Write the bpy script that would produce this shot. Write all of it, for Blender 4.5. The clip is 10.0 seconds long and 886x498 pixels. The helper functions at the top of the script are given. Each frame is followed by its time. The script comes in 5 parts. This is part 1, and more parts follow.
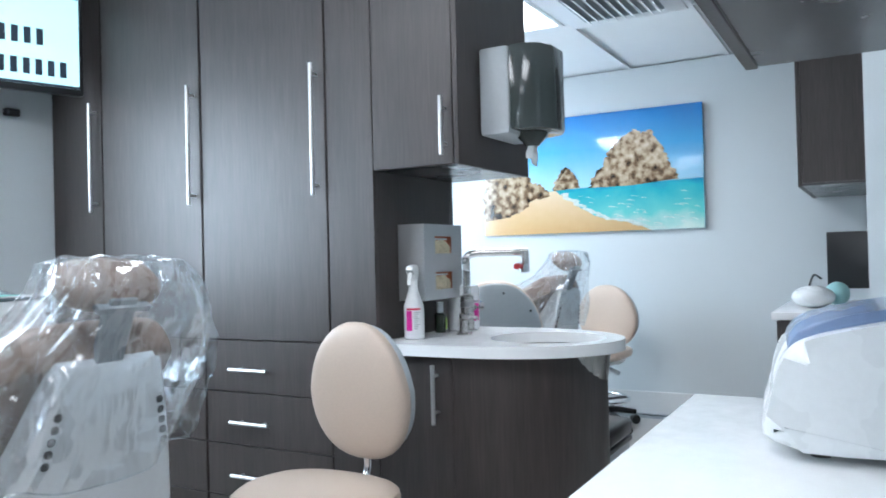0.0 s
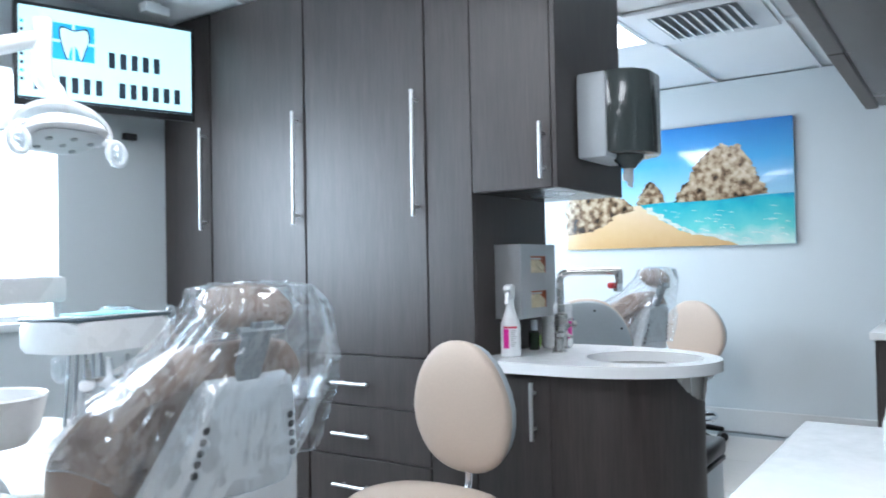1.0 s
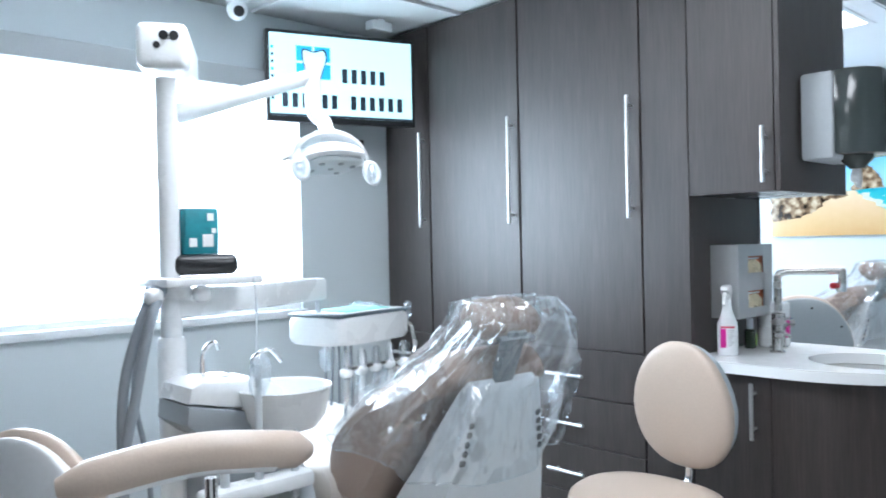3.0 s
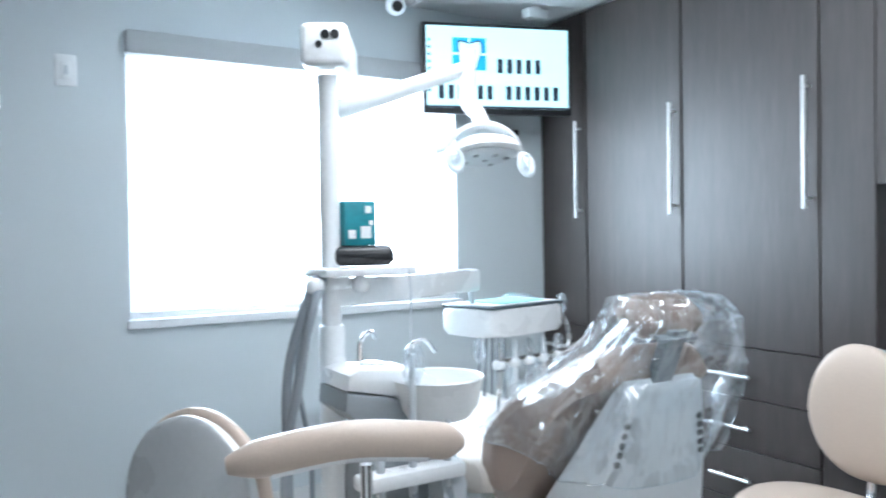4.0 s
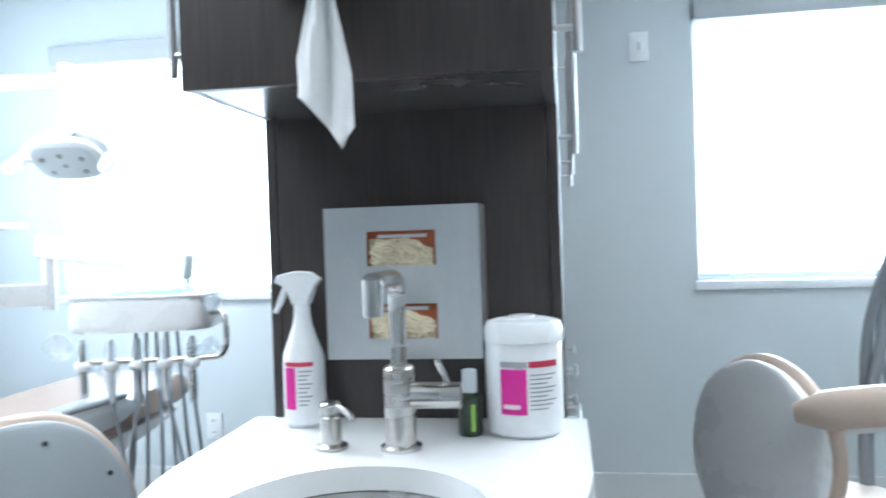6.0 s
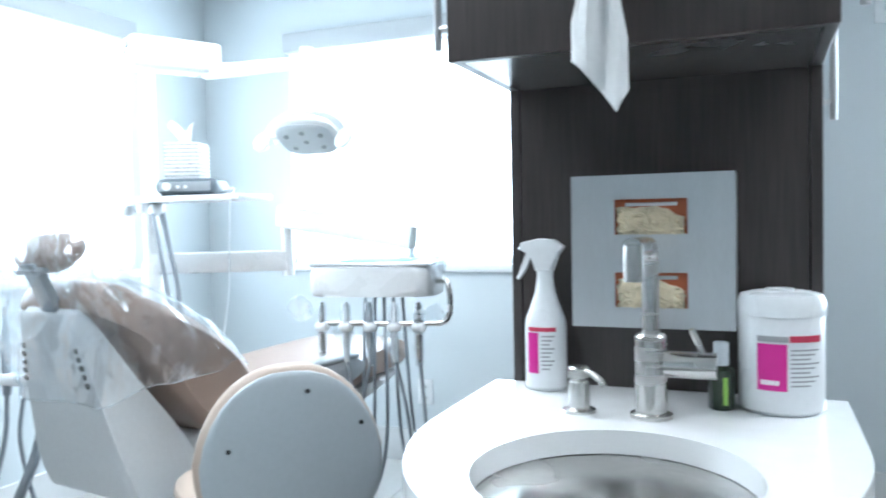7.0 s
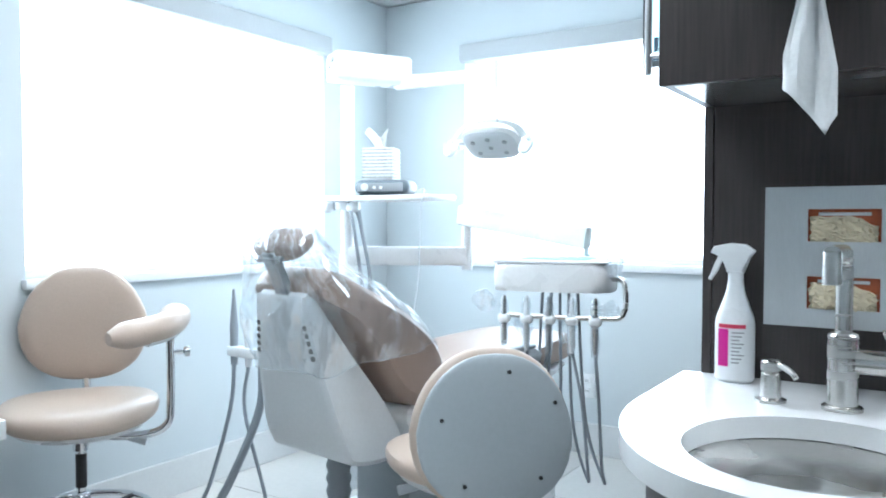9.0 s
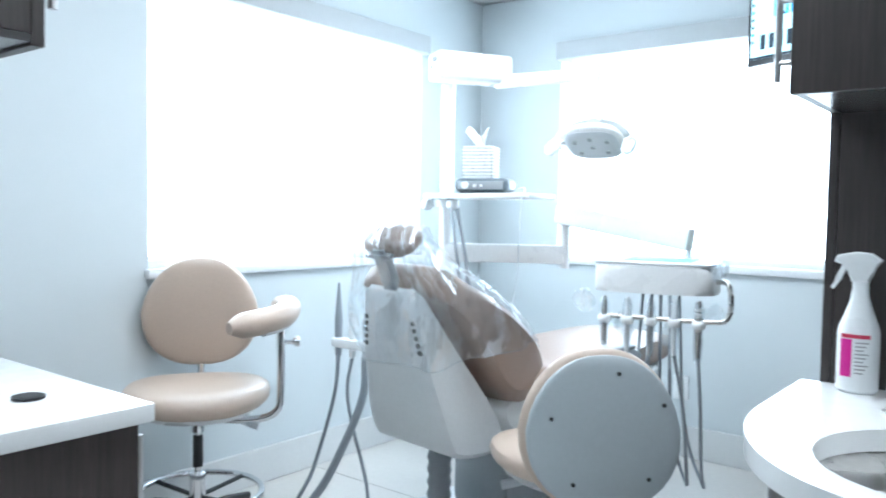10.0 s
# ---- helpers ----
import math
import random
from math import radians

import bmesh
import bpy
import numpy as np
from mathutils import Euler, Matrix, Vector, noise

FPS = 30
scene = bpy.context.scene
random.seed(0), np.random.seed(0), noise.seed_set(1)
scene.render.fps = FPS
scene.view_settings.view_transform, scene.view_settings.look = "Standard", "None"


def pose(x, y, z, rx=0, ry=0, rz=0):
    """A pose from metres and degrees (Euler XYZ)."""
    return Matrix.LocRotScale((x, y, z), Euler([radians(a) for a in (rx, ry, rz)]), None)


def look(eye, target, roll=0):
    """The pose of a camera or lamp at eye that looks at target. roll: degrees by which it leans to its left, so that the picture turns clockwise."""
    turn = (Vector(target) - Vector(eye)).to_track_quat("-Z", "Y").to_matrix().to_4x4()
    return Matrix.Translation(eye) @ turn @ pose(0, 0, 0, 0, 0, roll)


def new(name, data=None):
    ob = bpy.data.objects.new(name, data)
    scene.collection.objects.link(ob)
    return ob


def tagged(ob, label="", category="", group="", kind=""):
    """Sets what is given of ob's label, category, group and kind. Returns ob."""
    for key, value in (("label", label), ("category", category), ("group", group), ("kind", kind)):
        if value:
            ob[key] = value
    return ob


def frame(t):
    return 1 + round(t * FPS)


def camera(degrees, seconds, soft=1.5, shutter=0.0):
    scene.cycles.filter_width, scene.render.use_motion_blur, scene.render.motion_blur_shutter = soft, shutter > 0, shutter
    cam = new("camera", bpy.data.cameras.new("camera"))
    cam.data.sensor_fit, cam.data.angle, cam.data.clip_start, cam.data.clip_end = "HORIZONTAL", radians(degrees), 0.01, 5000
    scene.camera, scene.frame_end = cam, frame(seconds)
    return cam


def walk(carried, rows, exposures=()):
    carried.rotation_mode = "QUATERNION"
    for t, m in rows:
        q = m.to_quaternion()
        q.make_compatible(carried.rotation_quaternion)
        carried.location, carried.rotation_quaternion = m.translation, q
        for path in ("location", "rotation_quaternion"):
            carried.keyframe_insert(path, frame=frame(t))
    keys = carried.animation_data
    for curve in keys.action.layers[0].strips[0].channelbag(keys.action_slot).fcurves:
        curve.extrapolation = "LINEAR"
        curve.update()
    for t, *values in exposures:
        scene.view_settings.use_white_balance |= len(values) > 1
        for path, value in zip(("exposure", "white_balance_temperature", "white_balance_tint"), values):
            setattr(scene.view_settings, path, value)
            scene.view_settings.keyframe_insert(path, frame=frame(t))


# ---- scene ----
# ---- camera and its walk ----
cam = camera(59.52, 10.0, soft=1.8, shutter=0.4)
PATH = [
    (0, 0.342, -1.439, 1.214, -60.81, 0.64, -1.48),
    (0.5, 0.287, -1.425, 1.240, -58.67, 0.77, -1.34),
    (1, 0.222, -1.402, 1.257, -55.69, 1.32, -1.16),
    (1.5, 0.146, -1.384, 1.274, -52.36, 1.57, -0.63),
    (2, 0.076, -1.379, 1.296, -49.18, 1.22, -0.58),
    (3.5, -0.027, -1.403, 1.370, -38.32, -0.96, -1.30),
    (4, 0.005, -1.383, 1.368, -31.37, -1.02, -0.96),
    (4.5, 0.030, -1.372, 1.333, -20.37, -0.55, -0.95),
    (5, 0.029, -1.378, 1.324, -8.60, -0.47, -1.82),
    (5.5, 0.022, -1.387, 1.304, 0.74, -1.01, -1.85),
    (6, 0.007, -1.400, 1.279, 8.95, -1.03, -1.88),
    (7.5, -0.124, -1.501, 1.257, 26.69, -2.48, -0.81),
    (8, -0.125, -1.570, 1.263, 29.19, -2.36, -0.80),
    (8.5, -0.122, -1.626, 1.266, 31.36, -2.17, -0.57),
    (9, -0.124, -1.688, 1.268, 32.62, -2.14, 0.07),
    (9.5, -0.145, -1.736, 1.280, 34.23, -2.31, 0.34),
    (10, -0.173, -1.774, 1.288, 38.16, -2.75, 0.97),
]


def shot(x, y, z, yaw, pitch, roll):
    m = Matrix.Rotation(radians(yaw), 4, "Z") @ Matrix.Rotation(radians(90 + pitch), 4, "X") @ Matrix.Rotation(radians(roll), 4, "Z")
    return Matrix.Translation((x, y, z)) @ m


EXPOSURES = [(0, 0.26, 5850, 10), (2, 0.38, 5800, 10), (3.5, 0.42, 5800, 9), (4.5, 0.44, 5750, 8), (6, 0.40, 5750, 7), (7.5, 0.31, 5700, 6), (10, 0.19, 5700, 6)]
walk(cam, [(r[0], shot(*r[1:])) for r in PATH], EXPOSURES)

# ---- plan ----
FLOOR, CEIL = 0.185, 2.40
BASE = 0.10  # zero of the seating heights
YW, XL, XP = 1.68, -2.64, 5.29
YS = -3.2
SEP = 3.004  # distance between the two cabinet dividers
COUNTER = 0.943
PASS = 0.917  # the passage worktops
UPPER = 1.504

# ---- world and lights ----
world = bpy.data.worlds.new("sky")
scene.world = world
world.use_nodes = True
wn = world.node_tree
sky = wn.nodes.new("ShaderNodeTexSky")
sky.sky_type, sky.sun_disc, sky.sun_elevation, sky.sun_rotation = "NISHITA", False, radians(50), radians(200)
wn.nodes["Background"].inputs["Strength"].default_value = 0.12
wn.links.new(sky.outputs[0], wn.nodes["Background"].inputs["Color"])
sun = new("sun", bpy.data.lights.new("sun", "SUN"))
sun.data.energy, sun.data.angle, sun.data.color = 1.0, radians(15), (1, 0.97, 0.92)
sun.matrix_world = look((0, 0, 10), (0.5, -0.6, 9))


def area(name, at, to, w, h, watts, colour=(1, 1, 1)):
    lamp = new(name, bpy.data.lights.new(name, "AREA"))
    lamp.data.shape, lamp.data.size, lamp.data.size_y = "RECTANGLE", w, h
    lamp.data.energy, lamp.data.color = watts, colour
    lamp.matrix_world = look(at, to)
    return lamp


DAY = (0.76, 0.91, 1.0)
area("window_light", (1.25, YW + 0.10, 1.56), (1.25, 0, 1.5), 1.35, 0.95, 30.7, DAY)
area("window_light", (-1.45, YW + 0.10, 1.56), (-1.45, 0, 1.5), 1.25, 0.95, 13.0, DAY)
area("window_light", (XL - 0.10, 0.42, 1.56), (0, 0.42, 1.5), 1.35, 1.0, 10.6, DAY)
area("window_light", (4.15, YW + 0.10, 1.56), (4.15, 0, 1.5), 1.1, 0.95, 30.7, DAY)

# ---- materials ----


def nodes_of(name):
    m = bpy.data.materials.new(name)
    m.use_nodes = True
    return m, m.node_tree, m.node_tree.nodes["Principled BSDF"]


def mat(name, colour, rough=0.5, metal=0.0, vary=0.06, scale=6.0, grain=0.03, fine=90.0, bump=0.02, stretch=(1, 1, 1), coat=0.0, alpha=None, coat_rough=0.12):
    """A surface that varies at two scales: broad tone by `vary`, fine grain by `grain`."""
    m, nt, b = nodes_of(name)
    n, l = nt.nodes, nt.links
    co = n.new("ShaderNodeTexCoord")
    mp = n.new("ShaderNodeMapping")
    mp.inputs["Scale"].default_value = stretch
    l.new(co.outputs["Object"], mp.inputs["Vector"])
    a, f = n.new("ShaderNodeTexNoise"), n.new("ShaderNodeTexNoise")
    a.inputs["Scale"].default_value, f.inputs["Scale"].default_value = scale, fine
    a.inputs["Detail"].default_value, f.inputs["Detail"].default_value = 4, 3
    l.new(mp.outputs[0], a.inputs["Vector"])
    l.new(mp.outputs[0], f.inputs["Vector"])
    mix1, mix2 = n.new("ShaderNodeMix"), n.new("ShaderNodeMix")
    for mx in (mix1, mix2):
        mx.data_type, mx.blend_type = "RGBA", "MIX"
    c = Vector(colour)
    mix1.inputs[6].default_value = (*[min(1, v * (1 - vary)) for v in c], 1)
    mix1.inputs[7].default_value = (*[min(1, v * (1 + vary)) for v in c], 1)
    l.new(a.outputs["Fac"], mix1.inputs["Factor"])
    mix2.blend_type = "MULTIPLY"
    mix2.inputs["Factor"].default_value = 1.0
    r = n.new("ShaderNodeMapRange")
    r.inputs["To Min"].default_value, r.inputs["To Max"].default_value = 1 - grain * 2, 1 + grain
    l.new(f.outputs["Fac"], r.inputs["Value"])
    l.new(mix1.outputs[2], mix2.inputs[6])
    l.new(r.outputs[0], mix2.inputs[7])
    l.new(mix2.outputs[2], b.inputs["Base Color"])
    rr = n.new("ShaderNodeMapRange")
    rr.inputs["To Min"].default_value, rr.inputs["To Max"].default_value = max(0.02, rough - 0.06), min(1, rough + 0.06)
    l.new(a.outputs["Fac"], rr.inputs["Value"])
    l.new(rr.outputs[0], b.inputs["Roughness"])
    b.inputs["Metallic"].default_value = metal
    b.inputs["Coat Weight"].default_value = coat
    b.inputs["Coat Roughness"].default_value = coat_rough
    if bump:
        bp = n.new("ShaderNodeBump")
        bp.inputs["Strength"].default_value, bp.inputs["Distance"].default_value = bump, 0.02
        l.new(f.outputs["Fac"], bp.inputs["Height"])
        l.new(bp.outputs[0], b.inputs["Normal"])
    if alpha is not None:
        b.inputs["Alpha"].default_value = alpha
    return m


def glow(name, colour, strength):
    m, nt, b = nodes_of(name)
    b.inputs["Base Color"].default_value = (*colour, 1)
    b.inputs["Emission Color"].default_value = (*colour, 1)
    b.inputs["Emission Strength"].default_value = strength
    return m


def film_material(name, see=0.76, tint=(0.96, 0.985, 1.0)):
    """Thin crinkled clear plastic: mostly see-through, milky in patches, glossy on the creases."""
    m, nt, b = nodes_of(name)
    n, l = nt.nodes, nt.links
    tr, gl, mx = n.new("ShaderNodeBsdfTransparent"), n.new("ShaderNodeBsdfGlossy"), n.new("ShaderNodeMixShader")
    tr.inputs[0].default_value = (*tint, 1)
    gl.inputs["Color"].default_value = (0.97, 0.98, 1, 1)
    gl.inputs["Roughness"].default_value = 0.13
    df = n.new("ShaderNodeBsdfTranslucent")
    df.inputs[0].default_value = (0.88, 0.93, 0.96, 1)
    m2 = n.new("ShaderNodeMixShader")
    m2.inputs[0].default_value = 0.80
    co, mp, no = n.new("ShaderNodeTexCoord"), n.new("ShaderNodeMapping"), n.new("ShaderNodeTexNoise")
    mp.inputs["Scale"].default_value = (2.6, 0.9, 0.5)
    mp.inputs["Rotation"].default_value = (0.7, 0.2, 0.1)
    no.inputs["Scale"].default_value, no.inputs["Detail"].default_value = 11, 3
    no.inputs["Distortion"].default_value = 0.6
    l.new(co.outputs["Object"], mp.inputs["Vector"])
    l.new(mp.outputs[0], no.inputs["Vector"])
    bp = n.new("ShaderNodeBump")
    bp.inputs["Strength"].default_value, bp.inputs["Distance"].default_value = 0.22, 0.03
    l.new(no.outputs["Fac"], bp.inputs["Height"])
    l.new(bp.outputs[0], gl.inputs["Normal"])
    ramp = n.new("ShaderNodeMapRange")
    ramp.inputs["From Min"].default_value, ramp.inputs["From Max"].default_value = 0.38, 0.68
    ramp.inputs["To Min"].default_value, ramp.inputs["To Max"].default_value = 1 - see - 0.08, 1 - see + 0.16
    l.new(no.outputs["Fac"], ramp.inputs["Value"])
    l.new(df.outputs[0], m2.inputs[1])
    l.new(gl.outputs[0], m2.inputs[2])
    l.new(ramp.outputs[0], mx.inputs[0])
    l.new(tr.outputs[0], mx.inputs[1])
    l.new(m2.outputs[0], mx.inputs[2])
    l.new(mx.outputs[0], n["Material Output"].inputs["Surface"])
    return m


def gradient(name, stops, axis=2, low=0.0, high=1.0, rough=0.15, speck=0.0, scale=20.0):
    """A printed tone that runs through the colours along an axis, broken up by noise."""
    m, nt, b = nodes_of(name)
    n, l = nt.nodes, nt.links
    co, sep, mr, cr = n.new("ShaderNodeTexCoord"), n.new("ShaderNodeSeparateXYZ"), n.new("ShaderNodeMapRange"), n.new("ShaderNodeValToRGB")
    l.new(co.outputs["Object"], sep.inputs[0])
    mr.inputs["From Min"].default_value, mr.inputs["From Max"].default_value = low, high
    l.new(sep.outputs[axis], mr.inputs["Value"])
    no, ad = n.new("ShaderNodeTexNoise"), n.new("ShaderNodeMath")
    no.inputs["Scale"].default_value, no.inputs["Detail"].default_value = scale, 6
    l.new(co.outputs["Object"], no.inputs["Vector"])
    sc = n.new("ShaderNodeMapRange")
    sc.inputs["To Min"].default_value, sc.inputs["To Max"].default_value = -speck, speck
    l.new(no.outputs["Fac"], sc.inputs["Value"])
    l.new(mr.outputs[0], ad.inputs[0])
    l.new(sc.outputs[0], ad.inputs[1])
    l.new(ad.outputs[0], cr.inputs[0])
    e = cr.color_ramp.elements
    while len(e) < len(stops):
        e.new(0.5)
    for el, (p, c) in zip(e, stops):
        el.position, el.color = p, (*c, 1)
    l.new(cr.outputs[0], b.inputs["Base Color"])
    b.inputs["Roughness"].default_value = rough
    b.inputs["Coat Weight"].default_value = 0.6
    b.inputs["Coat Roughness"].default_value = 0.04
    return m


WALL = mat("wall_paint", (0.60, 0.645, 0.665), 0.75, vary=0.02, scale=1.5, grain=0.015, fine=220, bump=0.05)
CEILING = mat("ceiling_tile", (0.80, 0.82, 0.83), 0.9, vary=0.02, grain=0.05, fine=260, bump=0.12)
TBAR = mat("white_metal", (0.78, 0.79, 0.80), 0.4, vary=0.02)
FLOORM = mat("floor_tile", (0.62, 0.60, 0.57), 0.3, vary=0.08, scale=2.5, grain=0.04, fine=40, bump=0.01)
BASEB = mat("baseboard", (0.66, 0.67, 0.67), 0.4, vary=0.02)
WOOD = mat("dark_laminate", (0.047, 0.036, 0.033), 0.46, vary=0.50, scale=2.6, grain=0.34, fine=20, bump=0.02, stretch=(8, 8, 0.4), coat=0.30, coat_rough=0.42)
WOODIN = mat("dark_carcass", (0.030, 0.025, 0.025), 0.5, vary=0.15, grain=0.1)
UNDER = mat("dark_underside", (0.075, 0.073, 0.074), 0.26, vary=0.08)
QUARTZ = mat("white_quartz", (0.82, 0.83, 0.83), 0.22, vary=0.02, scale=30, grain=0.03, fine=320, bump=0.0, coat=0.2)
STEEL = mat("brushed_steel", (0.58, 0.57, 0.55), 0.27, 1.0, vary=0.06, scale=3, grain=0.08, fine=40, bump=0.01, stretch=(1, 1, 12))
HANDLE = mat("satin_steel", (0.72, 0.72, 0.72), 0.30, 0.9, vary=0.02, grain=0.01, bump=0.0)
PLATE = mat("grey_back_plastic", (0.44, 0.49, 0.52), 0.34, vary=0.05, scale=3, bump=0.01)
STEELBOX = mat("stainless_sheet", (0.62, 0.63, 0.64), 0.33, 0.85, vary=0.06, scale=3, grain=0.06, fine=60, bump=0.01, stretch=(14, 14, 1))
BOWL = mat("spun_steel", (0.56, 0.55, 0.53), 0.27, 1.0, vary=0.10, scale=4, grain=0.10, fine=60, bump=0.015, stretch=(1, 1, 0.15))
spun = BOWL.node_tree.nodes["Principled BSDF"]
tangent = BOWL.node_tree.nodes.new("ShaderNodeTangent")
tangent.direction_type, tangent.axis = "RADIAL", "Z"
spun.inputs["Anisotropic"].default_value = 0.8
BOWL.node_tree.links.new(tangent.outputs[0], spun.inputs["Tangent"])
CHROME = mat("chrome", (0.80, 0.81, 0.83), 0.08, 1.0, vary=0.02, bump=0)
WHITE = mat("white_plastic", (0.80, 0.82, 0.83), 0.28, vary=0.02, bump=0.0, coat=0.2)
GREYSHELL = mat("pale_grey_plastic", (0.56, 0.60, 0.63), 0.38, vary=0.03, bump=0.01)
GREYMID = mat("mid_grey_plastic", (0.30, 0.33, 0.35), 0.45, vary=0.04)
DARK = mat("black_plastic", (0.018, 0.019, 0.021), 0.3, vary=0.1)
SMOKE = mat("smoked_plastic", (0.050, 0.062, 0.060), 0.14, vary=0.08, bump=0.0, coat=0.4)
HOSE = mat("grey_hose", (0.27, 0.30, 0.33), 0.5, vary=0.06)
BEIGE = mat("beige_vinyl", (0.56, 0.455, 0.375), 0.34, vary=0.05, scale=5, grain=0.04, fine=160, bump=0.05, coat=0.1)
TAN = mat("tan_vinyl", (0.33, 0.245, 0.200), 0.36, vary=0.06, scale=5, grain=0.04, fine=160, bump=0.05, coat=0.1)
SHELLW = mat("white_back_shell", (0.70, 0.73, 0.75), 0.34, vary=0.03, bump=0.01)
DOT = mat("dark_vent", (0.055, 0.058, 0.062), 0.6, vary=0.1)
PALEV = mat("pale_vinyl_paper", (0.72, 0.66, 0.60), 0.5, vary=0.04)
PAPER = mat("paper_white", (0.82, 0.83, 0.83), 0.85, vary=0.03, grain=0.03, fine=120, bump=0.08)
TEAL = mat("teal_card", (0.02, 0.25, 0.30), 0.45, vary=0.5, scale=14, grain=0.1)
MINT = mat("mint_paper", (0.30, 0.72, 0.66), 0.7, vary=0.06)
MAGENTA = mat("magenta_ink", (0.62, 0.02, 0.28), 0.4, vary=0.04)
REDINK = mat("crimson_ink", (0.55, 0.05, 0.10), 0.4, vary=0.04)
GREYINK = mat("grey_ink", (0.35, 0.36, 0.37), 0.5)
LIMEINK = mat("lime_ink", (0.30, 0.55, 0.08), 0.4)
LATEX = mat("cream_latex", (0.72, 0.63, 0.44), 0.55, vary=0.18, scale=22, grain=0.1, fine=60, bump=0.25)
ORANGE = mat("rust_card", (0.52, 0.13, 0.05), 0.5, vary=0.08)
RED = mat("red_valve", (0.55, 0.03, 0.04), 0.35)
BOTTLE = mat("dark_green_bottle", (0.02, 0.035, 0.02), 0.15, vary=0.1, coat=0.3)
DEVICE = mat("slate_device", (0.10, 0.13, 0.15), 0.35, vary=0.08)
WICKER = mat("pale_wicker", (0.55, 0.57, 0.56), 0.7, vary=0.3, scale=60, grain=0.2, fine=120, bump=0.4)
BLUEV = mat("blue_visor", (0.22, 0.30, 0.48), 0.18, vary=0.1)
AQUA = mat("aqua_film", (0.35, 0.60, 0.60), 0.3, vary=0.1)
SHADE = mat("shade_fabric", (0.44, 0.46, 0.47), 0.8, vary=0.03, grain=0.06, fine=300, bump=0.1)
FRAMEM = mat("window_frame_white", (0.80, 0.82, 0.84), 0.4, vary=0.02)
CLOTH, cloth_nt, cloth_b = nodes_of("sheer_shade_cloth")
cloth_tr, cloth_tl, cloth_mix = (cloth_nt.nodes.new("ShaderNode" + k) for k in ("BsdfTransparent", "BsdfTranslucent", "MixShader"))
cloth_tl.inputs[0].default_value = (0.92, 0.95, 0.96, 1)
cloth_weave = cloth_nt.nodes.new("ShaderNodeTexNoise")
cloth_weave.inputs["Scale"].default_value = 3.0
cloth_range = cloth_nt.nodes.new("ShaderNodeMapRange")
cloth_range.inputs["To Min"].default_value, cloth_range.inputs["To Max"].default_value = 0.12, 0.20
cloth_nt.links.new(cloth_weave.outputs["Fac"], cloth_range.inputs["Value"])
cloth_nt.links.new(cloth_range.outputs[0], cloth_mix.inputs[0])
cloth_nt.links.new(cloth_tr.outputs[0], cloth_mix.inputs[1])
cloth_nt.links.new(cloth_tl.outputs[0], cloth_mix.inputs[2])
cloth_nt.links.new(cloth_mix.outputs[0], cloth_nt.nodes["Material Output"].inputs["Surface"])
DAYLIGHT = glow("day_backdrop", (0.97, 0.99, 1.0), 3.4)
PANELGLOW = glow("light_diffuser", (1.0, 0.99, 0.97), 5.0)
SCREEN = glow("screen_white", (0.60, 0.84, 0.88), 0.72)
SCREENBLUE = glow("screen_blue", (0.03, 0.40, 0.72), 0.7)
SCREENINK = glow("screen_ink", (0.015, 0.03, 0.05), 0.3)
FILM = film_material("clear_plastic_film")

# ---- mesh helpers ----


def box(bm, x0, x1, y0, y1, z0, z1, bev=0.0, seg=2):
    vs = [bm.verts.new((x, y, z)) for x in (x0, x1) for y in (y0, y1) for z in (z0, z1)]
    fs = [bm.faces.new([vs[i] for i in q]) for q in ((0, 1, 3, 2), (4, 6, 7, 5), (0, 4, 5, 1), (2, 3, 7, 6), (0, 2, 6, 4), (1, 5, 7, 3))]
    if bev:
        es = list({e for f in fs for e in f.edges})
        bmesh.ops.bevel(bm, geom=es, offset=bev, segments=seg, profile=0.5, affect="EDGES")
    return bm


def newbox(*a, **k):
    return box(bmesh.new(), *a, **k)


def prism(bm, pts, a, b, axis="z", bev=0.0, seg=2):
    """A closed outline pulled from a to b along an axis. For x the outline is (y, z), for y (x, z), for z (x, y)."""
    put = {"x": lambda p, t: (t, p[0], p[1]), "y": lambda p, t: (p[0], t, p[1]), "z": lambda p, t: (p[0], p[1], t)}[axis]
    lo, hi = [bm.verts.new(put(p, a)) for p in pts], [bm.verts.new(put(p, b)) for p in pts]
    n = len(pts)
    caps = [bm.faces.new(lo[::-1]), bm.faces.new(hi)]
    for i in range(n):
        bm.faces.new((lo[i], lo[(i + 1) % n], hi[(i + 1) % n], hi[i]))
    if bev:
        es = list({e for f in caps for e in f.edges})
        bmesh.ops.bevel(bm, geom=es, offset=bev, segments=seg, profile=0.5, affect="EDGES")
    bmesh.ops.recalc_face_normals(bm, faces=bm.faces)
    return bm


def tube(bm, pts, r, seg=10, radii=None):
    """A round bar along a line of points, closed at both ends."""
    pts = [Vector(p) for p in pts]
    rings, up = [], None
    for i, p in enumerate(pts):
        d = (pts[min(i + 1, len(pts) - 1)] - pts[max(i - 1, 0)]).normalized()
        if up is None:
            up = Vector((0, 0, 1)) if abs(d.z) < 0.9 else Vector((1, 0, 0))
        s = d.cross(up).normalized()
        up = s.cross(d).normalized()
        rad = radii[i] if radii else r
        rings.append([bm.verts.new(p + rad * (math.cos(2 * math.pi * k / seg) * s + math.sin(2 * math.pi * k / seg) * up)) for k in range(seg)])
    for a, b in zip(rings, rings[1:]):
        for k in range(seg):
            bm.faces.new((a[k], a[(k + 1) % seg], b[(k + 1) % seg], b[k]))
    bm.faces.new(rings[0][::-1])
    bm.faces.new(rings[-1])
    return bm


